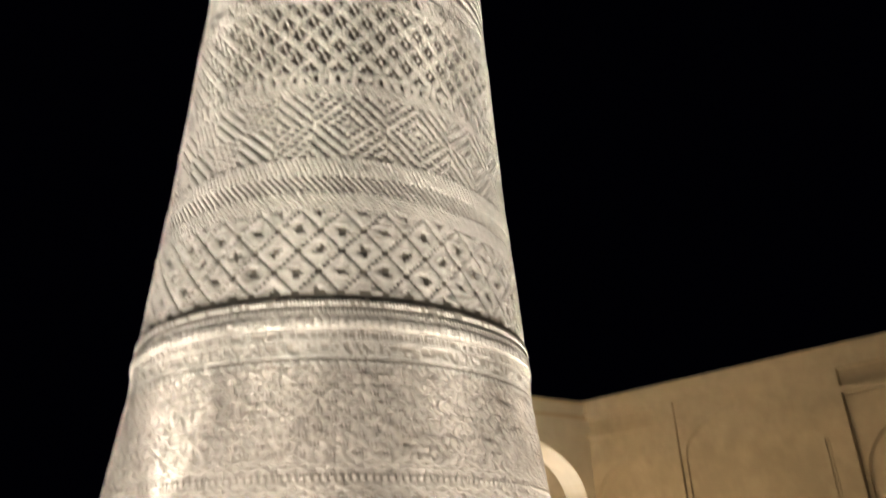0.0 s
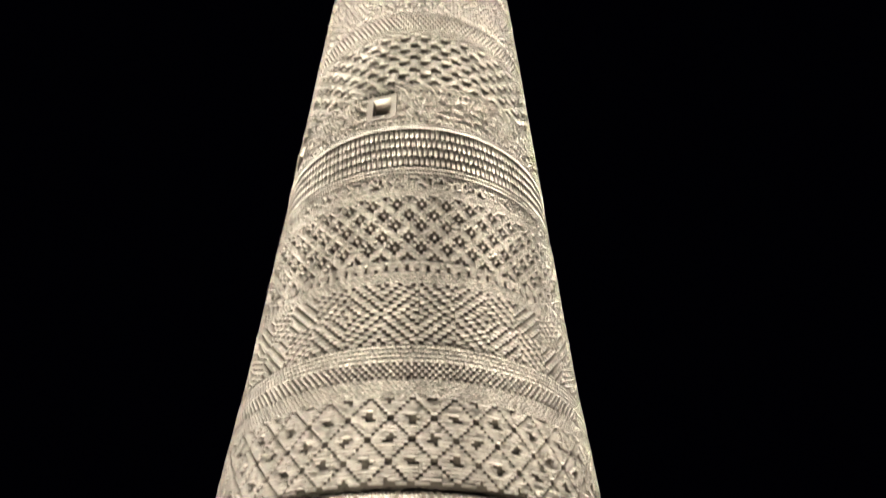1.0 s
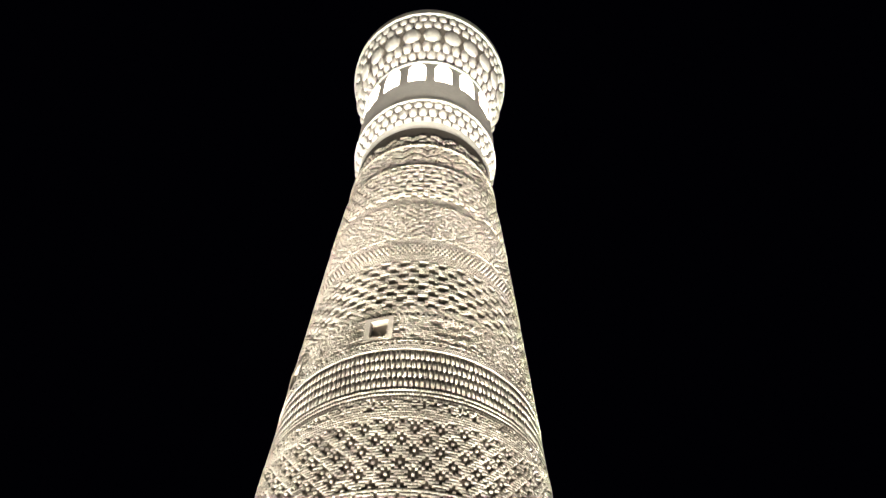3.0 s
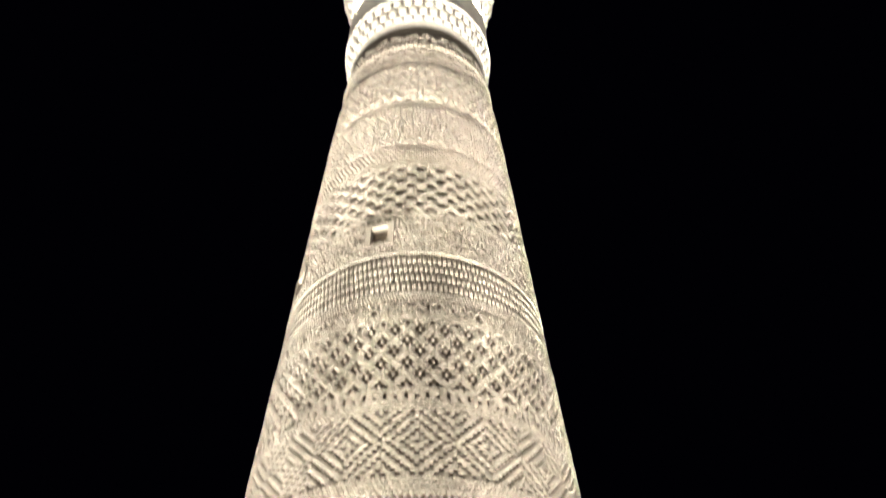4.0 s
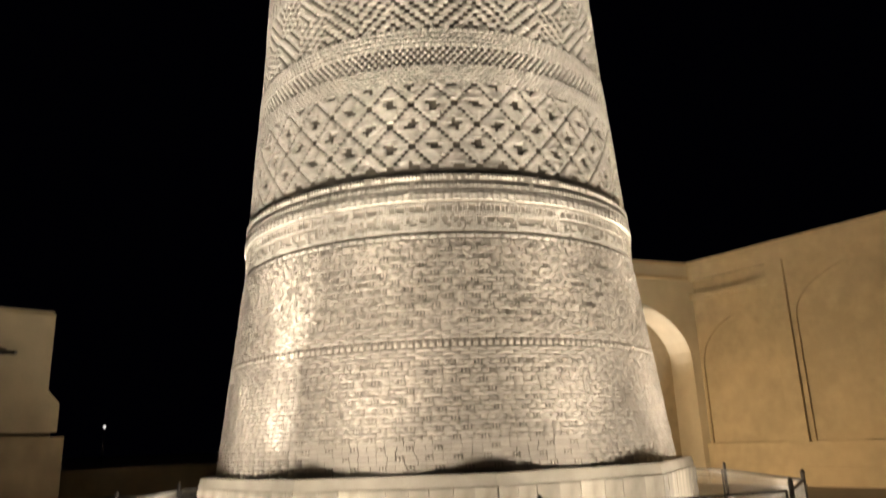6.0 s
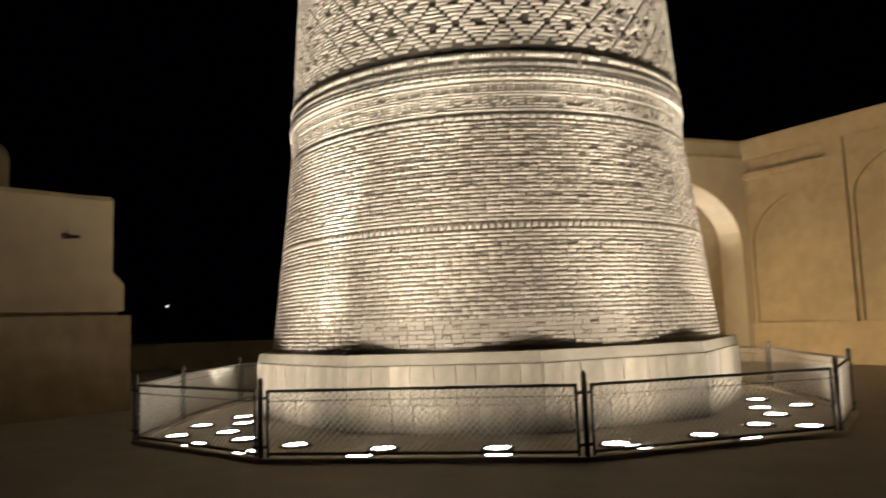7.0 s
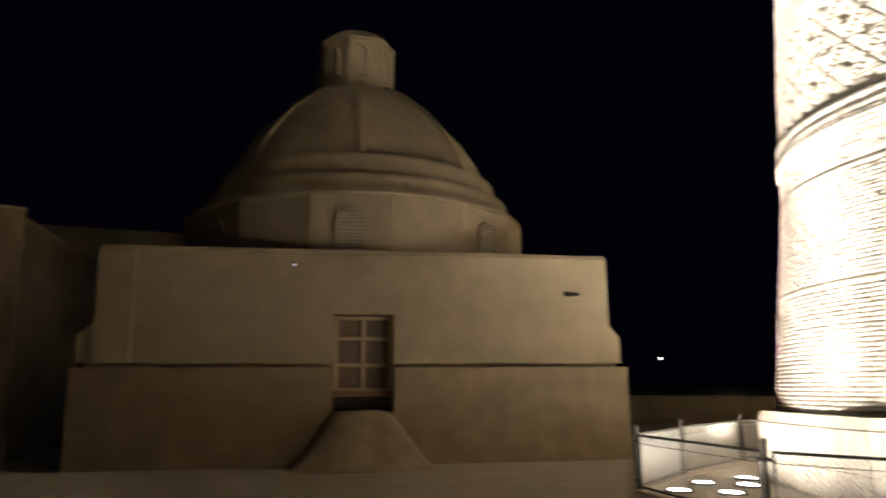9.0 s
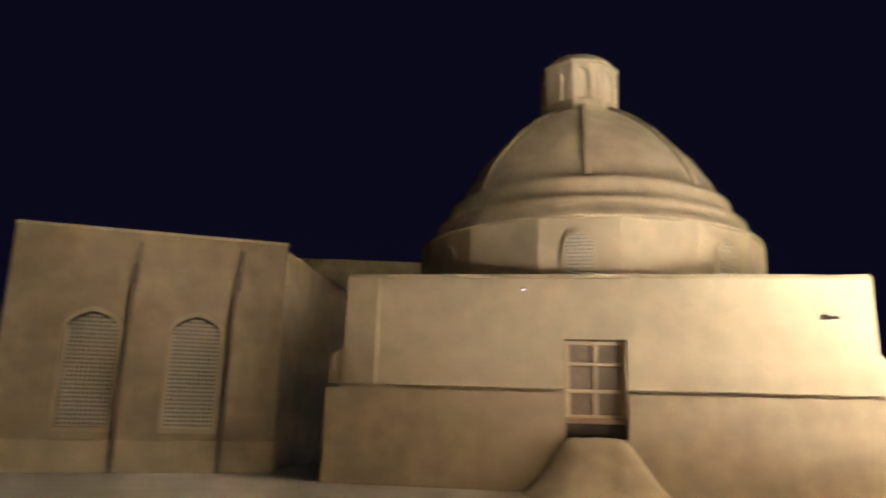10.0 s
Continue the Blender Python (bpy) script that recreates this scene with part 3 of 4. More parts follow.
part("upper_wall", bm, MUD_LIGHT, tomb)
bm = bmesh.new()
slab(bm, 10.22, 10.93, 0.02, 0.14, LEDGE, 4.36)
part("pilaster", bm, MUD_LIGHT, tomb)
bm = bmesh.new()
slab(bm, 0.12, 10.95, 0.10, 10.42, 4.36, 4.46, 0.05)
roughen(part("coping", bm, MUD_LIGHT, tomb), 0.02, 1.2)

# boarded window in a deep reveal
win = tagged(new("window"), "old wooden window with six boarded panes")
win.parent = tomb
win.location = (0, 0.09, 0)
for x in (5.0, 5.575, 6.15):
    bm = bmesh.new()
    box(bm, (0.09, 0.09, 1.60), pose(x, 0.34, 2.26), 0.008)
    part("stile", bm, PALE_WOOD, win)
for z in (1.50, 2.02, 2.58, 3.02):
    bm = bmesh.new()
    box(bm, (1.24, 0.075, 0.08), pose(5.575, 0.34, z), 0.008)
    part("rail", bm, PALE_WOOD, win)
for x in (5.29, 5.86):
    for z in (1.76, 2.30, 2.80):
        bm = bmesh.new()
        box(bm, (0.48, 0.02, 0.46 if z < 2.7 else 0.36), pose(x, 0.37, z))
        for q in range(1, 4):
            box(bm, (0.03, 0.012, 0.34), pose(x - 0.24 + q * 0.12, 0.356, z))
        part("pane", bm, BOARD, win)
# board behind the panes, painted near-black as the shade inside
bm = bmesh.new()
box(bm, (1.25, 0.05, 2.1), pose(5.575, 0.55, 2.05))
part("dark_backing", bm, INTERIOR_SHADE, tomb)
bm = bmesh.new()
box(bm, (1.24, 0.14, 0.12), pose(5.575, 0.36, 1.42), 0.01)
part("window_sill", bm, WOOD, tomb)

# drum, dome, ribs and lantern
DX, DY = 5.55, 5.25
bm = bmesh.new()
prism(bm, [(DX + 4.68 * math.cos(2 * math.pi * (k + 0.5) / 16 + 0.07), DY + 4.68 * math.sin(2 * math.pi * (k + 0.5) / 16 + 0.07)) for k in range(16)], 4.3, 5.86)
part("drum", bm, MUD_LIGHT, tomb, "pale plastered drum with flat facets")
prof = [(4.60, 5.84), (4.68, 5.87), (4.66, 5.93), (4.46, 6.10), (4.30, 6.34), (4.30, 6.46), (4.10, 6.50), (4.04, 6.68), (3.93, 6.94), (3.92, 7.06), (3.73, 7.10), (3.50, 7.62), (3.10, 8.24), (2.45, 8.98), (1.66, 9.64), (1.05, 10.02), (0.5, 10.25)]
verts, faces = lathe(prof, 96)
ob = link_mesh("dome", verts, faces, DOME_MUD, tomb, "low plastered dome with raised rings and ribs", True)
ob.location = (DX, DY, 0)
for k in range(8):
    bm = bmesh.new()
    line = [(3.74, 7.10), (3.50, 7.64), (3.10, 8.26), (2.45, 9.01), (1.66, 9.67), (1.05, 10.05)]
    for (ra, za), (rb, zb) in zip(line, line[1:]):
        m = Matrix.Translation((0, -(ra + rb) / 2, (za + zb) / 2)) @ Vector((0, ra - rb, zb - za)).to_track_quat("Y", "Z").to_matrix().to_4x4()
        box(bm, (0.13, math.hypot(ra - rb, zb - za) + 0.03, 0.16), m)
    ob = part("rib", bm, DOME_MUD, tomb)
    ob.matrix_basis = pose(DX, DY, 0, 0, 0, 45 * k + 1)
LX, LY = DX + 0.12, DY
bm = bmesh.new()
prism(bm, [(LX + 1.14 * math.cos(2 * math.pi * (k + 0.25) / 8), LY + 1.14 * math.sin(2 * math.pi * (k + 0.25) / 8)) for k in range(8)], 9.9, 11.42)
prism(bm, [(LX + 1.18 * math.cos(2 * math.pi * (k + 0.25) / 8), LY + 1.18 * math.sin(2 * math.pi * (k + 0.25) / 8)) for k in range(8)], 11.42, 11.50)
lantern = part("lantern", bm, MUD_LIGHT, tomb, "small eight-sided lantern with blind arches")
verts, faces = lathe([(1.10, 11.50), (1.0, 11.66), (0.78, 11.84), (0.45, 11.97), (0.02, 12.03)], 32)
ob = link_mesh("lantern_cap", verts, faces, DOME_MUD, tomb, "", True)
ob.location = (LX, LY, 0)


def arch_points(half, foot, spring, apex, n=7):
    """Outline of an arched opening, from its right foot over the apex to its left foot."""
    right = [(x, spring + (apex - spring) * pointed(x / half)) for x in half * np.cos(np.linspace(0, math.pi / 2, n)) ** 1.3]
    right[-1] = (0.0, apex)
    return [(half, foot)] + right + [(-x, z) for x, z in right[-2::-1]] + [(-half, foot)]


def pointed(u, k=0.55):
    """Height, 0 to 1, of a pointed arch at u half-widths from its middle."""
    return math.sqrt(max(0.0, (1 + k) ** 2 - (abs(u) + k) ** 2)) / math.sqrt((1 + k) ** 2 - k ** 2)


def arch_frame(bm, half, foot, spring, apex, rim, y0, y1, base=True):
    """A raised rim of width rim round an arched opening, from y0 (front) to y1."""
    inner = arch_points(half, foot, spring, apex)
    outer = arch_points(half + rim, foot - (rim if base else 0), spring, apex + rim * 1.2)
    vi = [[bm.verts.new((x, y, z)) for x, z in inner] for y in (y0, y1)]
    vo = [[bm.verts.new((x, y, z)) for x, z in outer] for y in (y0, y1)]
    n = len(inner)
    for k in range(n if base else n - 1):
        e = (k + 1) % n
        bm.faces.new((vi[0][k], vi[0][e], vo[0][e], vo[0][k]))
        bm.faces.new((vi[1][k], vi[1][e], vo[1][e], vo[1][k]))
        bm.faces.new((vi[0][k], vi[0][e], vi[1][e], vi[1][k]))
        bm.faces.new((vo[0][k], vo[0][e], vo[1][e], vo[1][k]))


def arch_width(half, spring, apex, z):
    if z <= spring:
        return half
    return half * max((u for u in np.linspace(0, 1, 80) if pointed(u) >= (z - spring) / (apex - spring)), default=0.0)


def lattice_panel(bm, half, foot, spring, apex, y, cols, rows, bar):
    """A pierced screen: slats across, cut by short uprights, inside an arch."""
    for k in range(rows + 1):
        z = foot + (apex - foot) * k / rows * 0.985
        w = arch_width(half, spring, apex, z)
        if w > 0.04:
            box(bm, (2 * w, 0.05, bar), pose(0, y, z))
    for k in range(cols + 1):
        x = -half + 2 * half * k / cols
        ztop = max((z for z in np.linspace(foot, apex, 60) if arch_width(half, spring, apex, z) >= abs(x)), default=foot)
        box(bm, (bar * 0.9, 0.04, ztop - foot), pose(x, y + 0.006, (ztop + foot) / 2))


for k in range(8):
    m = pose(DX, DY, 0, 0, 0, 45 * k + 4) @ pose(0, -4.64, 0)
    bm = bmesh.new()
    arch_frame(bm, 0.30, 4.48, 5.20, 5.50, 0.06, -0.035, 0.06)
    window = part("drum_window", bm, MUD_LIGHT, tomb)
    window.matrix_basis = m
    bm = bmesh.new()
    lattice_panel(bm, 0.30, 4.48, 5.20, 5.50, 0.0, 7, 12, 0.05)
    part("lattice", bm, LATTICE, window, "pierced plaster lattice")
    # near-black sheet in place of the shade behind the drum lattice
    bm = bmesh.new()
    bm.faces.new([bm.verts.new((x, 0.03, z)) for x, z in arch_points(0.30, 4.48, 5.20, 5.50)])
    part("dark_void", bm, INTERIOR_SHADE, window)
    bm = bmesh.new()
    arch_frame(bm, 0.26, 10.35, 11.0, 11.25, 0.05, -0.03, 0.05)
    blind = part("blind_arch", bm, MUD_LIGHT, lantern)
    blind.matrix_basis = pose(LX, LY, 0, 0, 0, 45 * k) @ pose(0, -1.06, 0)

# spout, lamp and ramp
bm = bmesh.new()
box(bm, (0.14, 0.10, 0.10), pose(0, 0.0, 0), 0.01)
rod(bm, (0, 0, -0.01), (-0.10, -0.42, -0.05), 0.035)
spout = part("spout", bm, IRON)
spout.matrix_basis = FACADE @ pose(1.07, 0.10, 3.57)
tagged(spout, "dark iron roof spout sticking out of the plastered wall", "spout")
bm = bmesh.new()
box(bm, (0.07, 0.08, 0.05), pose(0, 0, 0.02), 0.008)
wall_lamp = part("wall_lamp", bm, IRON)
wall_lamp.matrix_basis = FACADE @ pose(7.06, 0.10, 4.12)
tagged(wall_lamp, "tiny lit lamp fixed under the parapet", "lamp")
bm = bmesh.new()
bmesh.ops.create_uvsphere(bm, u_segments=10, v_segments=6, radius=0.022, matrix=pose(0, -0.05, -0.015))
part("bulb", bm, BULB_GLOW, wall_lamp)
bm = bmesh.new()
bmesh.ops.create_grid(bm, x_segments=44, y_segments=24, size=0.5)
for v in bm.verts:
    x, y = v.co.x * 4.6, v.co.y * 2.8
    side = max(0.0, min(1.0, (abs(x) - 0.35) / 1.25))
    away = max(0.0, min(1.0, (1.3 - y) / 1.3))
    h = 1.14 * (0.5 + 0.5 * math.cos(math.pi * side)) * (0.5 + 0.5 * math.cos(math.pi * away ** 0.9))
    v.co = (x, y, h + 0.06 * noise.noise(Vector((x * 2.3, y * 2.3, 3))) * min(1, h * 6) - 0.03)
ramp = part("earth_ramp", bm, MUD, None, "", True)
ramp.matrix_basis = FACADE @ pose(5.6, -1.38, 0)
tagged(ramp, "mud-plastered ramp heaped up to the window", "ramp")

# ---- building with lattice windows ----
N76 = Vector((-math.sin(radians(76)), math.cos(radians(76))))
U76 = Vector((-N76.y, N76.x))
SIDE = Matrix(((U76.x, N76.x, 0, -17.09), (U76.y, N76.y, 0, 5.55), (0, 0, 1, 0), (0, 0, 0, 1)))
annex = tagged(new("lattice_building"), "plastered building with two arched lattice windows", "building")
annex.matrix_basis = SIDE
LAT = ((1.97, 0.52), (4.20, 0.52))
FOOT, SPRING, APEX = 0.96, 3.12, 3.52
bm = bmesh.new()


def wall_with_arches(bm, x0, x1, z0, z1, y0, y1, arches):
    """A wall slab from x0 to x1 with arched holes (centre, half, foot, spring, apex) cut right through."""
    at = x0
    for c, h, foot, spring, apex in arches:
        slab(bm, at, c - h, y0, y1, z0, z1)
        if foot > z0 + 0.01:
            slab(bm, c - h, c + h, y0, y1, z0, foot)
        pts = arch_points(h, foot, spring, apex, 10)[1:-1]
        for (xa, za), (xb, zb) in zip(pts, pts[1:]):
            prism_xz(bm, [(c + xa, za), (c + xa, z1), (c + xb, z1), (c + xb, zb)], y0, y1)
        at = c + h
    slab(bm, at, x1, y0, y1, z0, z1)
    bmesh.ops.remove_doubles(bm, verts=bm.verts, dist=1e-5)


wall_with_arches(bm, 0.0, 6.05, 0.0, 5.42, 0.0, 0.45, [(c, h, FOOT, SPRING, APEX) for c, h in LAT])
part("front_wall", bm, MUD, annex, "pale tan plastered front wall")
bm = bmesh.new()
back_end = SIDE.inverted() @ Vector((-24.2, 10.6, 0))
prism(bm, [(0.0, 0.451), (6.05, 0.451), (6.05, 9.0), (back_end.x, back_end.y)], -0.2, 5.40)
part("body", bm, MUD, annex)
bm = bmesh.new()
slab(bm, -0.02, 6.07, -0.03, 0.44, 5.42, 5.50, 0.03)
part("coping", bm, MUD_LIGHT, annex)
for x0, x1 in ((-0.06, 1.16), (1.30, 3.44), (3.56, 6.08)):
    bm = bmesh.new()
    box(bm, (x1 - x0, 0.10, 0.92), pose((x0 + x1) / 2, -0.02, 0.24), 0.03)
    part("base_course", bm, MUD_LIGHT, annex, "pale plastered base")
for c, h in LAT:
    bm = bmesh.new()
    arch_frame(bm, h, FOOT, SPRING, APEX, 0.10, -0.045, 0.02)
    frame_ob = part("lattice_window", bm, MUD_LIGHT, annex)
    frame_ob.location = (c, 0, 0)
    bm = bmesh.new()
    lattice_panel(bm, h, FOOT + 0.03, SPRING, APEX - 0.04, 0.10, 11, 26, 0.045)
    part("lattice", bm, LATTICE, frame_ob, "pierced plaster lattice with rows of small holes")
    # sheet painted dark for the unlit depth behind this lattice
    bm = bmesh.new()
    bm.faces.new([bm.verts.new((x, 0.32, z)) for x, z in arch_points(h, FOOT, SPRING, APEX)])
    part("dark_void", bm, INTERIOR_SHADE, frame_ob)
for x, xb in ((1.06, 1.23), (3.37, 3.50)):
    bm = bmesh.new()
    rod(bm, (x, -0.04, 5.2), (x + 0.02, -0.04, 4.6), 0.03)
    box(bm, (0.13, 0.12, 0.45), pose(x + 0.05, -0.05, 4.45), 0.01)
    rod(bm, (x + 0.04, -0.05, 4.3), ((x + xb) / 2 + 0.03, -0.05, 3.9), 0.045)
    rod(bm, ((x + xb) / 2 + 0.03, -0.06, 3.95), (xb, -0.06, 0.0), 0.05)
    pipe = part("drainpipe", bm, RUST)
    pipe.matrix_basis = SIDE.copy()
    tagged(pipe, "rusty dark drainpipe down the plastered wall", "drainpipe", "drainpipes")

# farther wall behind the two buildings
bm = bmesh.new()
slab(bm, 0, 22, 0, 1.0, -0.2, 9.6)
rear = part("rear_wall", bm, DOME_MUD)
rear.matrix_basis = pose(-40, 10, 0, 0, 0, 62)
tagged(rear, "dim high plastered wall in the distance", "wall", kind="structure")

# ---- mosque walls ----
H = 7.22
N55 = Vector((math.sin(radians(55)), math.cos(radians(55))))
U55 = Vector((N55.y, -N55.x))
EAST = Matrix(((U55.x, N55.x, 0, 8.56), (U55.y, N55.y, 0, 24.45), (0, 0, 1, 0), (0, 0, 0, 1)))
wall_e = tagged(new("wall_east"), "tall tan brick mosque wall with blind arched panels", "wall", kind="structure")
wall_e.matrix_basis = EAST
bm = bmesh.new()
slab(bm, 0, 40, 0.30, 1.4, -0.2, H)
part("wall_body", bm, WALL, wall_e)
bm = bmesh.new()
slab(bm, 0, 40, 0.0, 0.30, 6.70, H)
slab(bm, 0, 40, 0.0, 0.30, -0.2, 1.24)
part("wall_bands", bm, WALL, wall_e)
bm = bmesh.new()
slab(bm, -0.05, 40, -0.07, 0.0, -0.2, 0.55)
part("wall_base", bm, WALL, wall_e)
bm = bmesh.new()
slab(bm, -0.02, 40, -0.05, 1.45, H, H + 0.10, 0.02)
part("coping", bm, WALL, wall_e)
PERIOD = 8.44
for k in range(4):
    x = k * PERIOD
    # narrow panel under a sunken frieze, a pier, then a wide panel with a blind arch
    bm = bmesh.new()
    slab(bm, x, x + 2.87, 0.0, 0.30, 6.67, 6.70)
    slab(bm, x, x + 2.87, 0.22, 0.30, 6.20, 6.67)
    slab(bm, x, x + 2.87, 0.0, 0.30, 6.00, 6.20)
    wall_with_arches(bm, x + 0.04, x + 2.87, 1.24, 6.00, 0.12, 0.20, [(x + 1.50, 1.36, 1.26, 3.75, 5.30)])
    slab(bm, x, x + 2.87, 0.20, 0.30, 1.24, 6.00)
    part("blind_panel", bm, WALL, wall_e)
    bm = bmesh.new()
    slab(bm, x + 2.87, x + 3.42, 0.0, 0.30, 1.24, 6.70)
    part("pier", bm, WALL, wall_e)
    bm = bmesh.new()
    wall_with_arches(bm, x + 3.42, x + 8.0, 1.27, 6.70, 0.10, 0.17, [(x + 5.70, 2.12, 1.28, 4.9, 6.38)])
    slab(bm, x + 3.42, x + 8.0, 0.17, 0.30, 1.24, 6.70)
    for k_in in (0.06, 0.15):
        slab(bm, x + 7.82 - k_in, x + 7.86 - k_in, 0.13, 0.17, 1.28, 4.9)
    slab(bm, x + 3.42, x + 8.0, 0.06, 0.10, 6.66, 6.70)
    part("blind_panel", bm, WALL, wall_e)
    bm = bmesh.new()
    slab(bm, x + 8.0, x + PERIOD, 0.0, 0.30, 1.24, 6.70)
    part("pier", bm, WALL, wall_e)
U22 = Vector((-math.cos(radians(22)), -math.sin(radians(22))))
N22 = Vector((-math.sin(radians(22)), math.cos(radians(22))))
NORTH = Matrix(((U22.x, N22.x, 0, 8.56), (U22.y, N22.y, 0, 24.45), (0, 0, 1, 0), (0, 0, 0, 1)))
wall_n = tagged(new("wall_north"), "tan brick mosque wall with a tall pointed arch", "wall", kind="structure")
wall_n.matrix_basis = NORTH
bm = bmesh.new()
wall_with_arches(bm, -0.25, 8.0, 0.0, H, 0.0, 1.1, [(2.45, 2.25, 0.0, 3.9, 5.95)])
part("wall_body", bm, NICHE, wall_n)
bm = bmesh.new()
slab(bm, -0.3, 8.0, 1.10, 1.6, -0.2, H)
part("back_wall", bm, WALL, wall_n)
bm = bmesh.new()
slab(bm, -0.05, 8.0, -0.06, 0.0, 6.70, 6.82)
slab(bm, -0.05, 8.0, -0.06, 1.15, H, H + 0.10, 0.02)
part("coping", bm, WALL, wall_n)
lamp_at = NORTH @ Vector((1.8, 0.5, 0.25))
spot("arch_lamp", lamp_at, NORTH @ Vector((0.75, 0.55, 5.3)), 1400, 30, 0.9, WHITE, 0.1)

# ---- fence round the minaret ----
FENCE = [(-2.83, 8.68), (1.01, 8.36), (4.39, 9.71), (5.45, 11.6), (5.7, 15.5), (4.2, 20.3), (-4.2, 20.3), (-5.5, 15.5), (-5.5, 12.6), (-5.23, 10.36)]
kerb_stone = tagged(new("kerb"), "low pale stone kerb under the fence", "kerb", kind="structure")
fence = tagged(new("fence"), "low iron fence with diamond mesh panels round the minaret", "fence")
for k, (x, y) in enumerate(FENCE):
    x2, y2 = FENCE[(k + 1) % len(FENCE)]
    length = math.hypot(x2 - x, y2 - y)
    turn = math.degrees(math.atan2(y2 - y, x2 - x))
    m = pose(x, y, 0, 0, 0, turn)
    bm = bmesh.new()
    rod(bm, (x, y, 0), (x, y, 0.95), 0.032, 10)
    post = part("post", bm, IRON, fence)
    bm = bmesh.new()
    bmesh.ops.create_cone(bm, cap_ends=True, segments=10, radius1=0.04, radius2=0.012, depth=0.05, matrix=pose(x, y, 0.975))
    part("post_cap", bm, IRON, post)
    for z in (0.76, 0.18):
        bm = bmesh.new()
        box(bm, (0.20, 0.03, 0.035), m @ pose(0, 0, z))
        part("clamp", bm, IRON, post)
    bm = bmesh.new()
    a, b = 0.09, length - 0.09
    for p, q in (((a, 0.84), (b, 0.84)), ((a, 0.10), (b, 0.10))):
        rod(bm, m @ Vector((p[0], 0, p[1])), m @ Vector((q[0], 0, q[1])), 0.019)
    for s_ in (a, b):
        rod(bm, m @ Vector((s_, 0, 0.03)), m @ Vector((s_, 0, 0.855)), 0.019)
    panel = part("panel_frame", bm, IRON, fence)
    bm = bmesh.new()
    rod(bm, m @ Vector((a, 0, 0.72)), m @ Vector((b, 0, 0.72)), 0.006, 5)
    part("tension_wire", bm, IRON, panel)
    bm = bmesh.new()
    low, high, pitch = 0.11, 0.83, 0.085
    c = a - (high - low)
    while c < b:
        for sign in (1, -1):
            p0, p1 = (c, low), (c + high - low, high)
            if p0[0] < a:
                p0 = (a, low + a - c)
            if p1[0] > b:
                p1 = (b, low + b - c)
            if p1[0] - p0[0] > 0.02:
                if sign < 0:
                    p0, p1 = (p0[0], high + low - p0[1]), (p1[0], high + low - p1[1])
                rod(bm, m @ Vector((p0[0], 0.004 * sign, p0[1])), m @ Vector((p1[0], 0.004 * sign, p1[1])), 0.0045, 4)
        c += pitch
    part("mesh_panel", bm, WIRE, panel, "galvanised diamond wire mesh")
    bm = bmesh.new()
    box(bm, (length, 0.14, 0.07), m @ pose(length / 2, 0, 0.02), 0.015)
    part("kerb_stone", bm, STONE, kerb_stone)

# paving inside the fence, coloured pale for the uplights' spill and bounce
bm = bmesh.new()
prism(bm, [(x * 0.99, AXIS_Y + (y - AXIS_Y) * 0.99) for x, y in FENCE], -0.05, 0.012)
apron = part("pavement", bm, APRON)
tagged(apron, "stone paving inside the low fence, pale for lamp spill", "pavement", kind="structure")

# in-ground lamps, as they lie behind the fence
SPOTS = [(-2.69, 9.72), (-1.44, 9.27), (-1.65, 8.82), (0.01, 9.12), (0.02, 8.66), (1.47, 9.24), (1.69, 8.95), (2.68, 9.74), (3.14, 9.45), (3.67, 10.53), (4.25, 11.5), (4.32, 12.33), (4.69, 13.49), (5.05, 12.53), (4.24, 10.28), (-4.8, 10.8), (-4.18, 9.95), (-4.86, 11.86), (-4.11, 11.05), (-4.52, 12.89), (-4.21, 12.02), (-3.6, 10.32), (-3.21, 9.21)]
fixture = tagged(new("ground_uplight"), "round uplight set in the paving, glowing white", "lamp", "uplights round the minaret")
verts, faces = lathe([(0.215, 0.0), (0.215, 0.035), (0.20, 0.045), (0.165, 0.045), (0.16, 0.03)], 24)
link_mesh("housing", verts, faces, IRON, fixture)
verts, faces = lathe([(0.162, 0.036), (0.10, 0.042), (0.002, 0.044)], 24)
link_mesh("lens", verts, faces, LAMP_GLOW, fixture, "glowing glass lens")
fixture.location = (*SPOTS[0], 0)
for x, y in SPOTS[1:]:
    copy_thing(fixture, pose(x, y, 0))

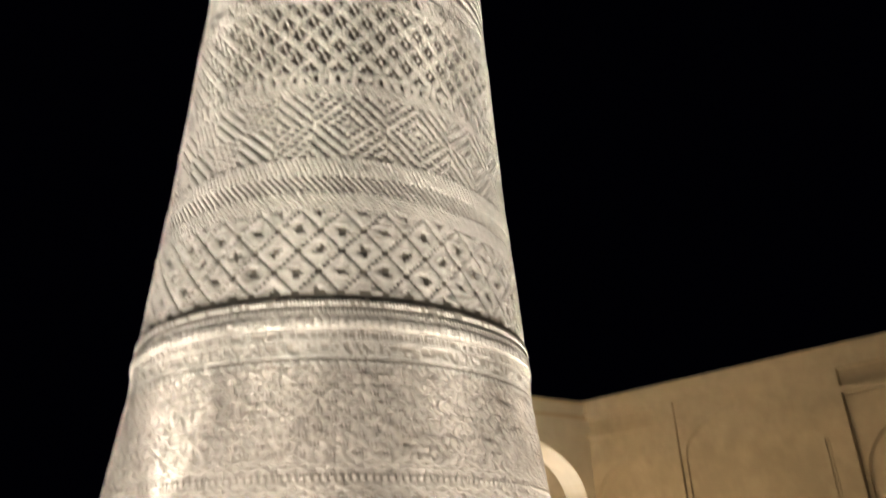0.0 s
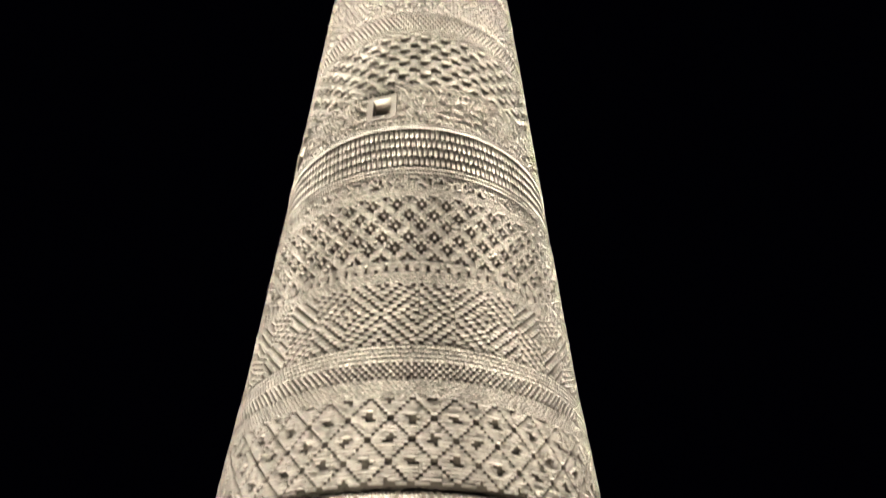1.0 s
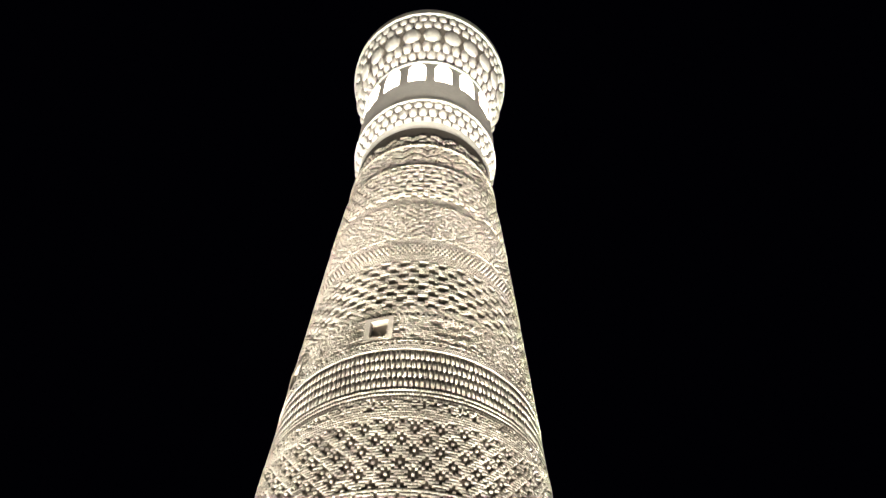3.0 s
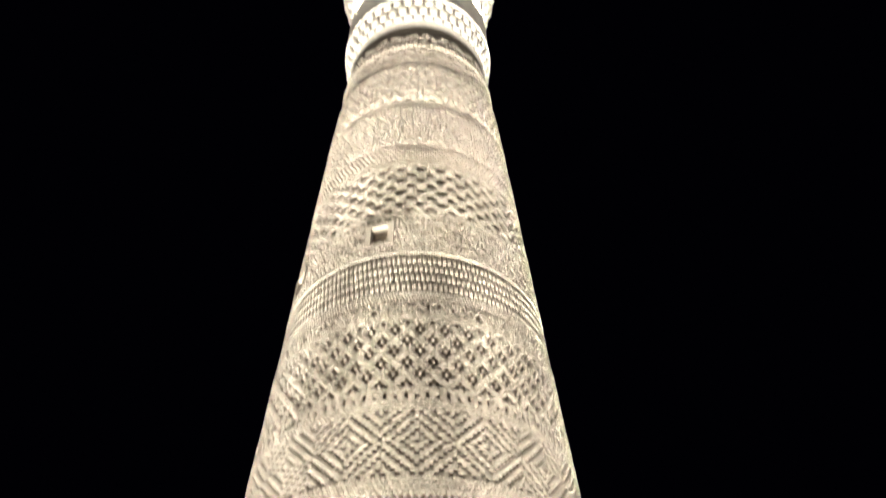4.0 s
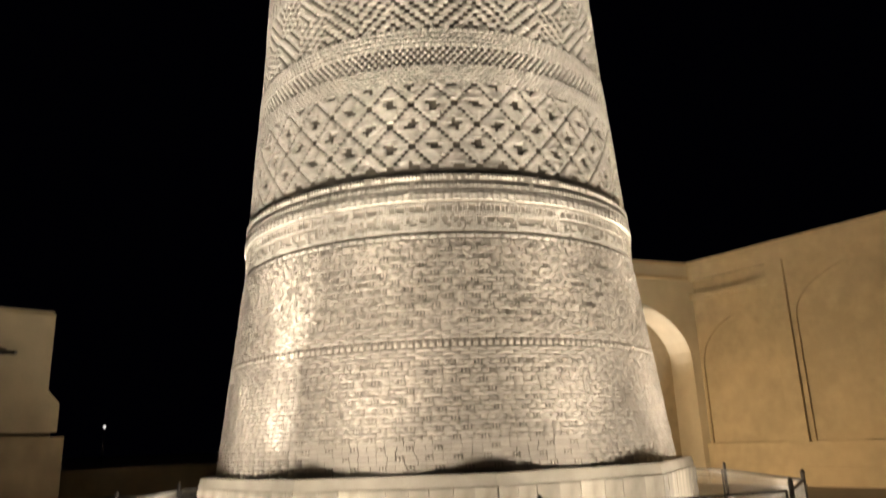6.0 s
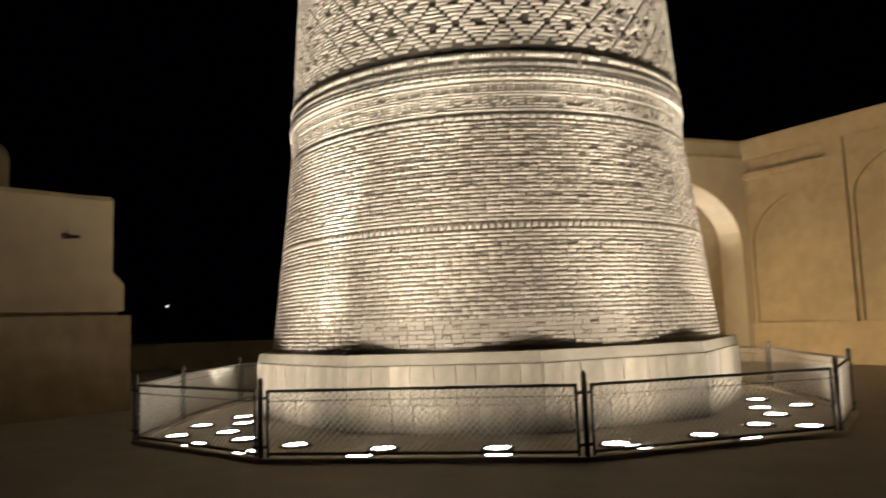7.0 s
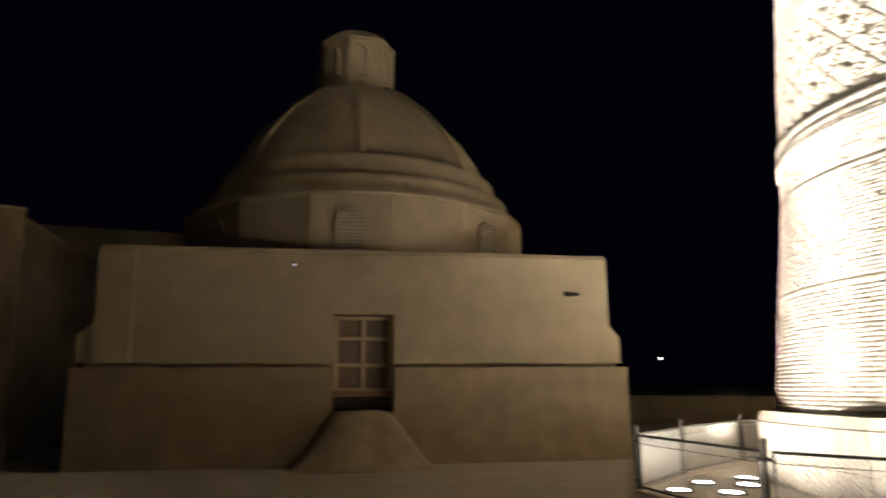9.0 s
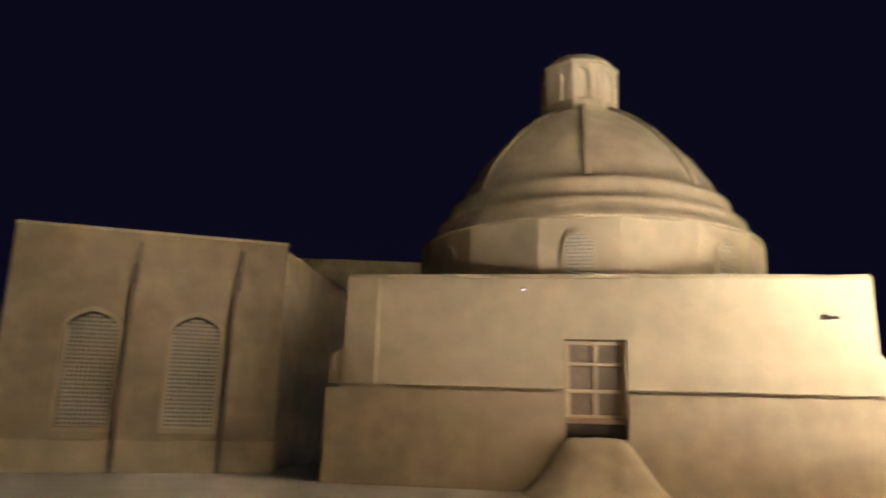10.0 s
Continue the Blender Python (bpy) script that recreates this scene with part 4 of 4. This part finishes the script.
# ---- far away ----
bm = bmesh.new()
slab(bm, 0, 16, 0, 0.5, -0.2, 1.1)
low_wall = part("low_wall", bm, MUD)
low_wall.matrix_basis = pose(-19, 29, 0, 0, 0, 8)
tagged(low_wall, "low dark wall at the back of the square", "wall", kind="structure")
bm = bmesh.new()
rod(bm, (0, 0, 0), (0, 0, 2.85), 0.04)
lamp_post = part("street_lamp", bm, IRON)
lamp_post.location = (-16.7, 36.3, 0)
tagged(lamp_post, "small lit street lamp far off", "street lamp")
bm = bmesh.new()
bmesh.ops.create_uvsphere(bm, u_segments=12, v_segments=8, radius=0.07, matrix=pose(0, 0, 2.90))
part("globe", bm, FAR_GLOW, lamp_post)

# ---- single bricks at the foot of the shaft ----
bm = bmesh.new()
box(bm, (1, 1, 1), None, 0.04)
brick_mesh = bpy.data.meshes.new("brick")
bm.to_mesh(brick_mesh)
bm.free()
brick_mesh.materials.append(BRICK_SINGLE)
foot_wall = new("foot_brickwork")
foot_wall.parent = minaret
for a0, a1, z, high, proud in SINGLE:
    r = float(shaft_radius(z))
    ob = new("brick", brick_mesh)
    ob.parent = foot_wall
    ob.matrix_basis = pose(0, 0, 0, 0, 0, math.degrees((a0 + a1) / 2)) @ pose(0, -r + 0.013 - proud, z + high / 2 - 0.0015) @ Matrix.Diagonal(((a1 - a0) * r, 0.07, high - 0.009, 1))

# stone slabs facing the plinth
bm = bmesh.new()
box(bm, (1, 1, 1), None, 0.02)
slab_mesh = bpy.data.meshes.new("stone_slab")
bm.to_mesh(slab_mesh)
bm.free()
slab_mesh.materials.append(SLAB)
side = 2 * PL_R * math.sin(math.pi / PL_SIDES)
apothem = PL_R * math.cos(math.pi / PL_SIDES)
for k in range(PL_SIDES):
    for row, (z0, z1) in enumerate(((-0.05, 0.42), (0.42, 0.99))):
        x = -side / 2
        while x < side / 2 - 0.05:
            w = min(RNG.uniform(0.26, 0.44), side / 2 - x)
            if side / 2 - x - w < 0.12:
                w = side / 2 - x
            ob = new("stone_slab", slab_mesh)
            ob.parent = minaret
            ob.matrix_basis = pose(0, 0, 0, 0, 0, 360 / PL_SIDES * (k + PL_TURN + 0.5)) @ pose(x + w / 2, -apothem - 0.008 + RNG.normal(0, 0.004), (z0 + z1) / 2) @ Matrix.Diagonal((w - 0.008, 0.05, z1 - z0 - 0.008, 1))
            x += w
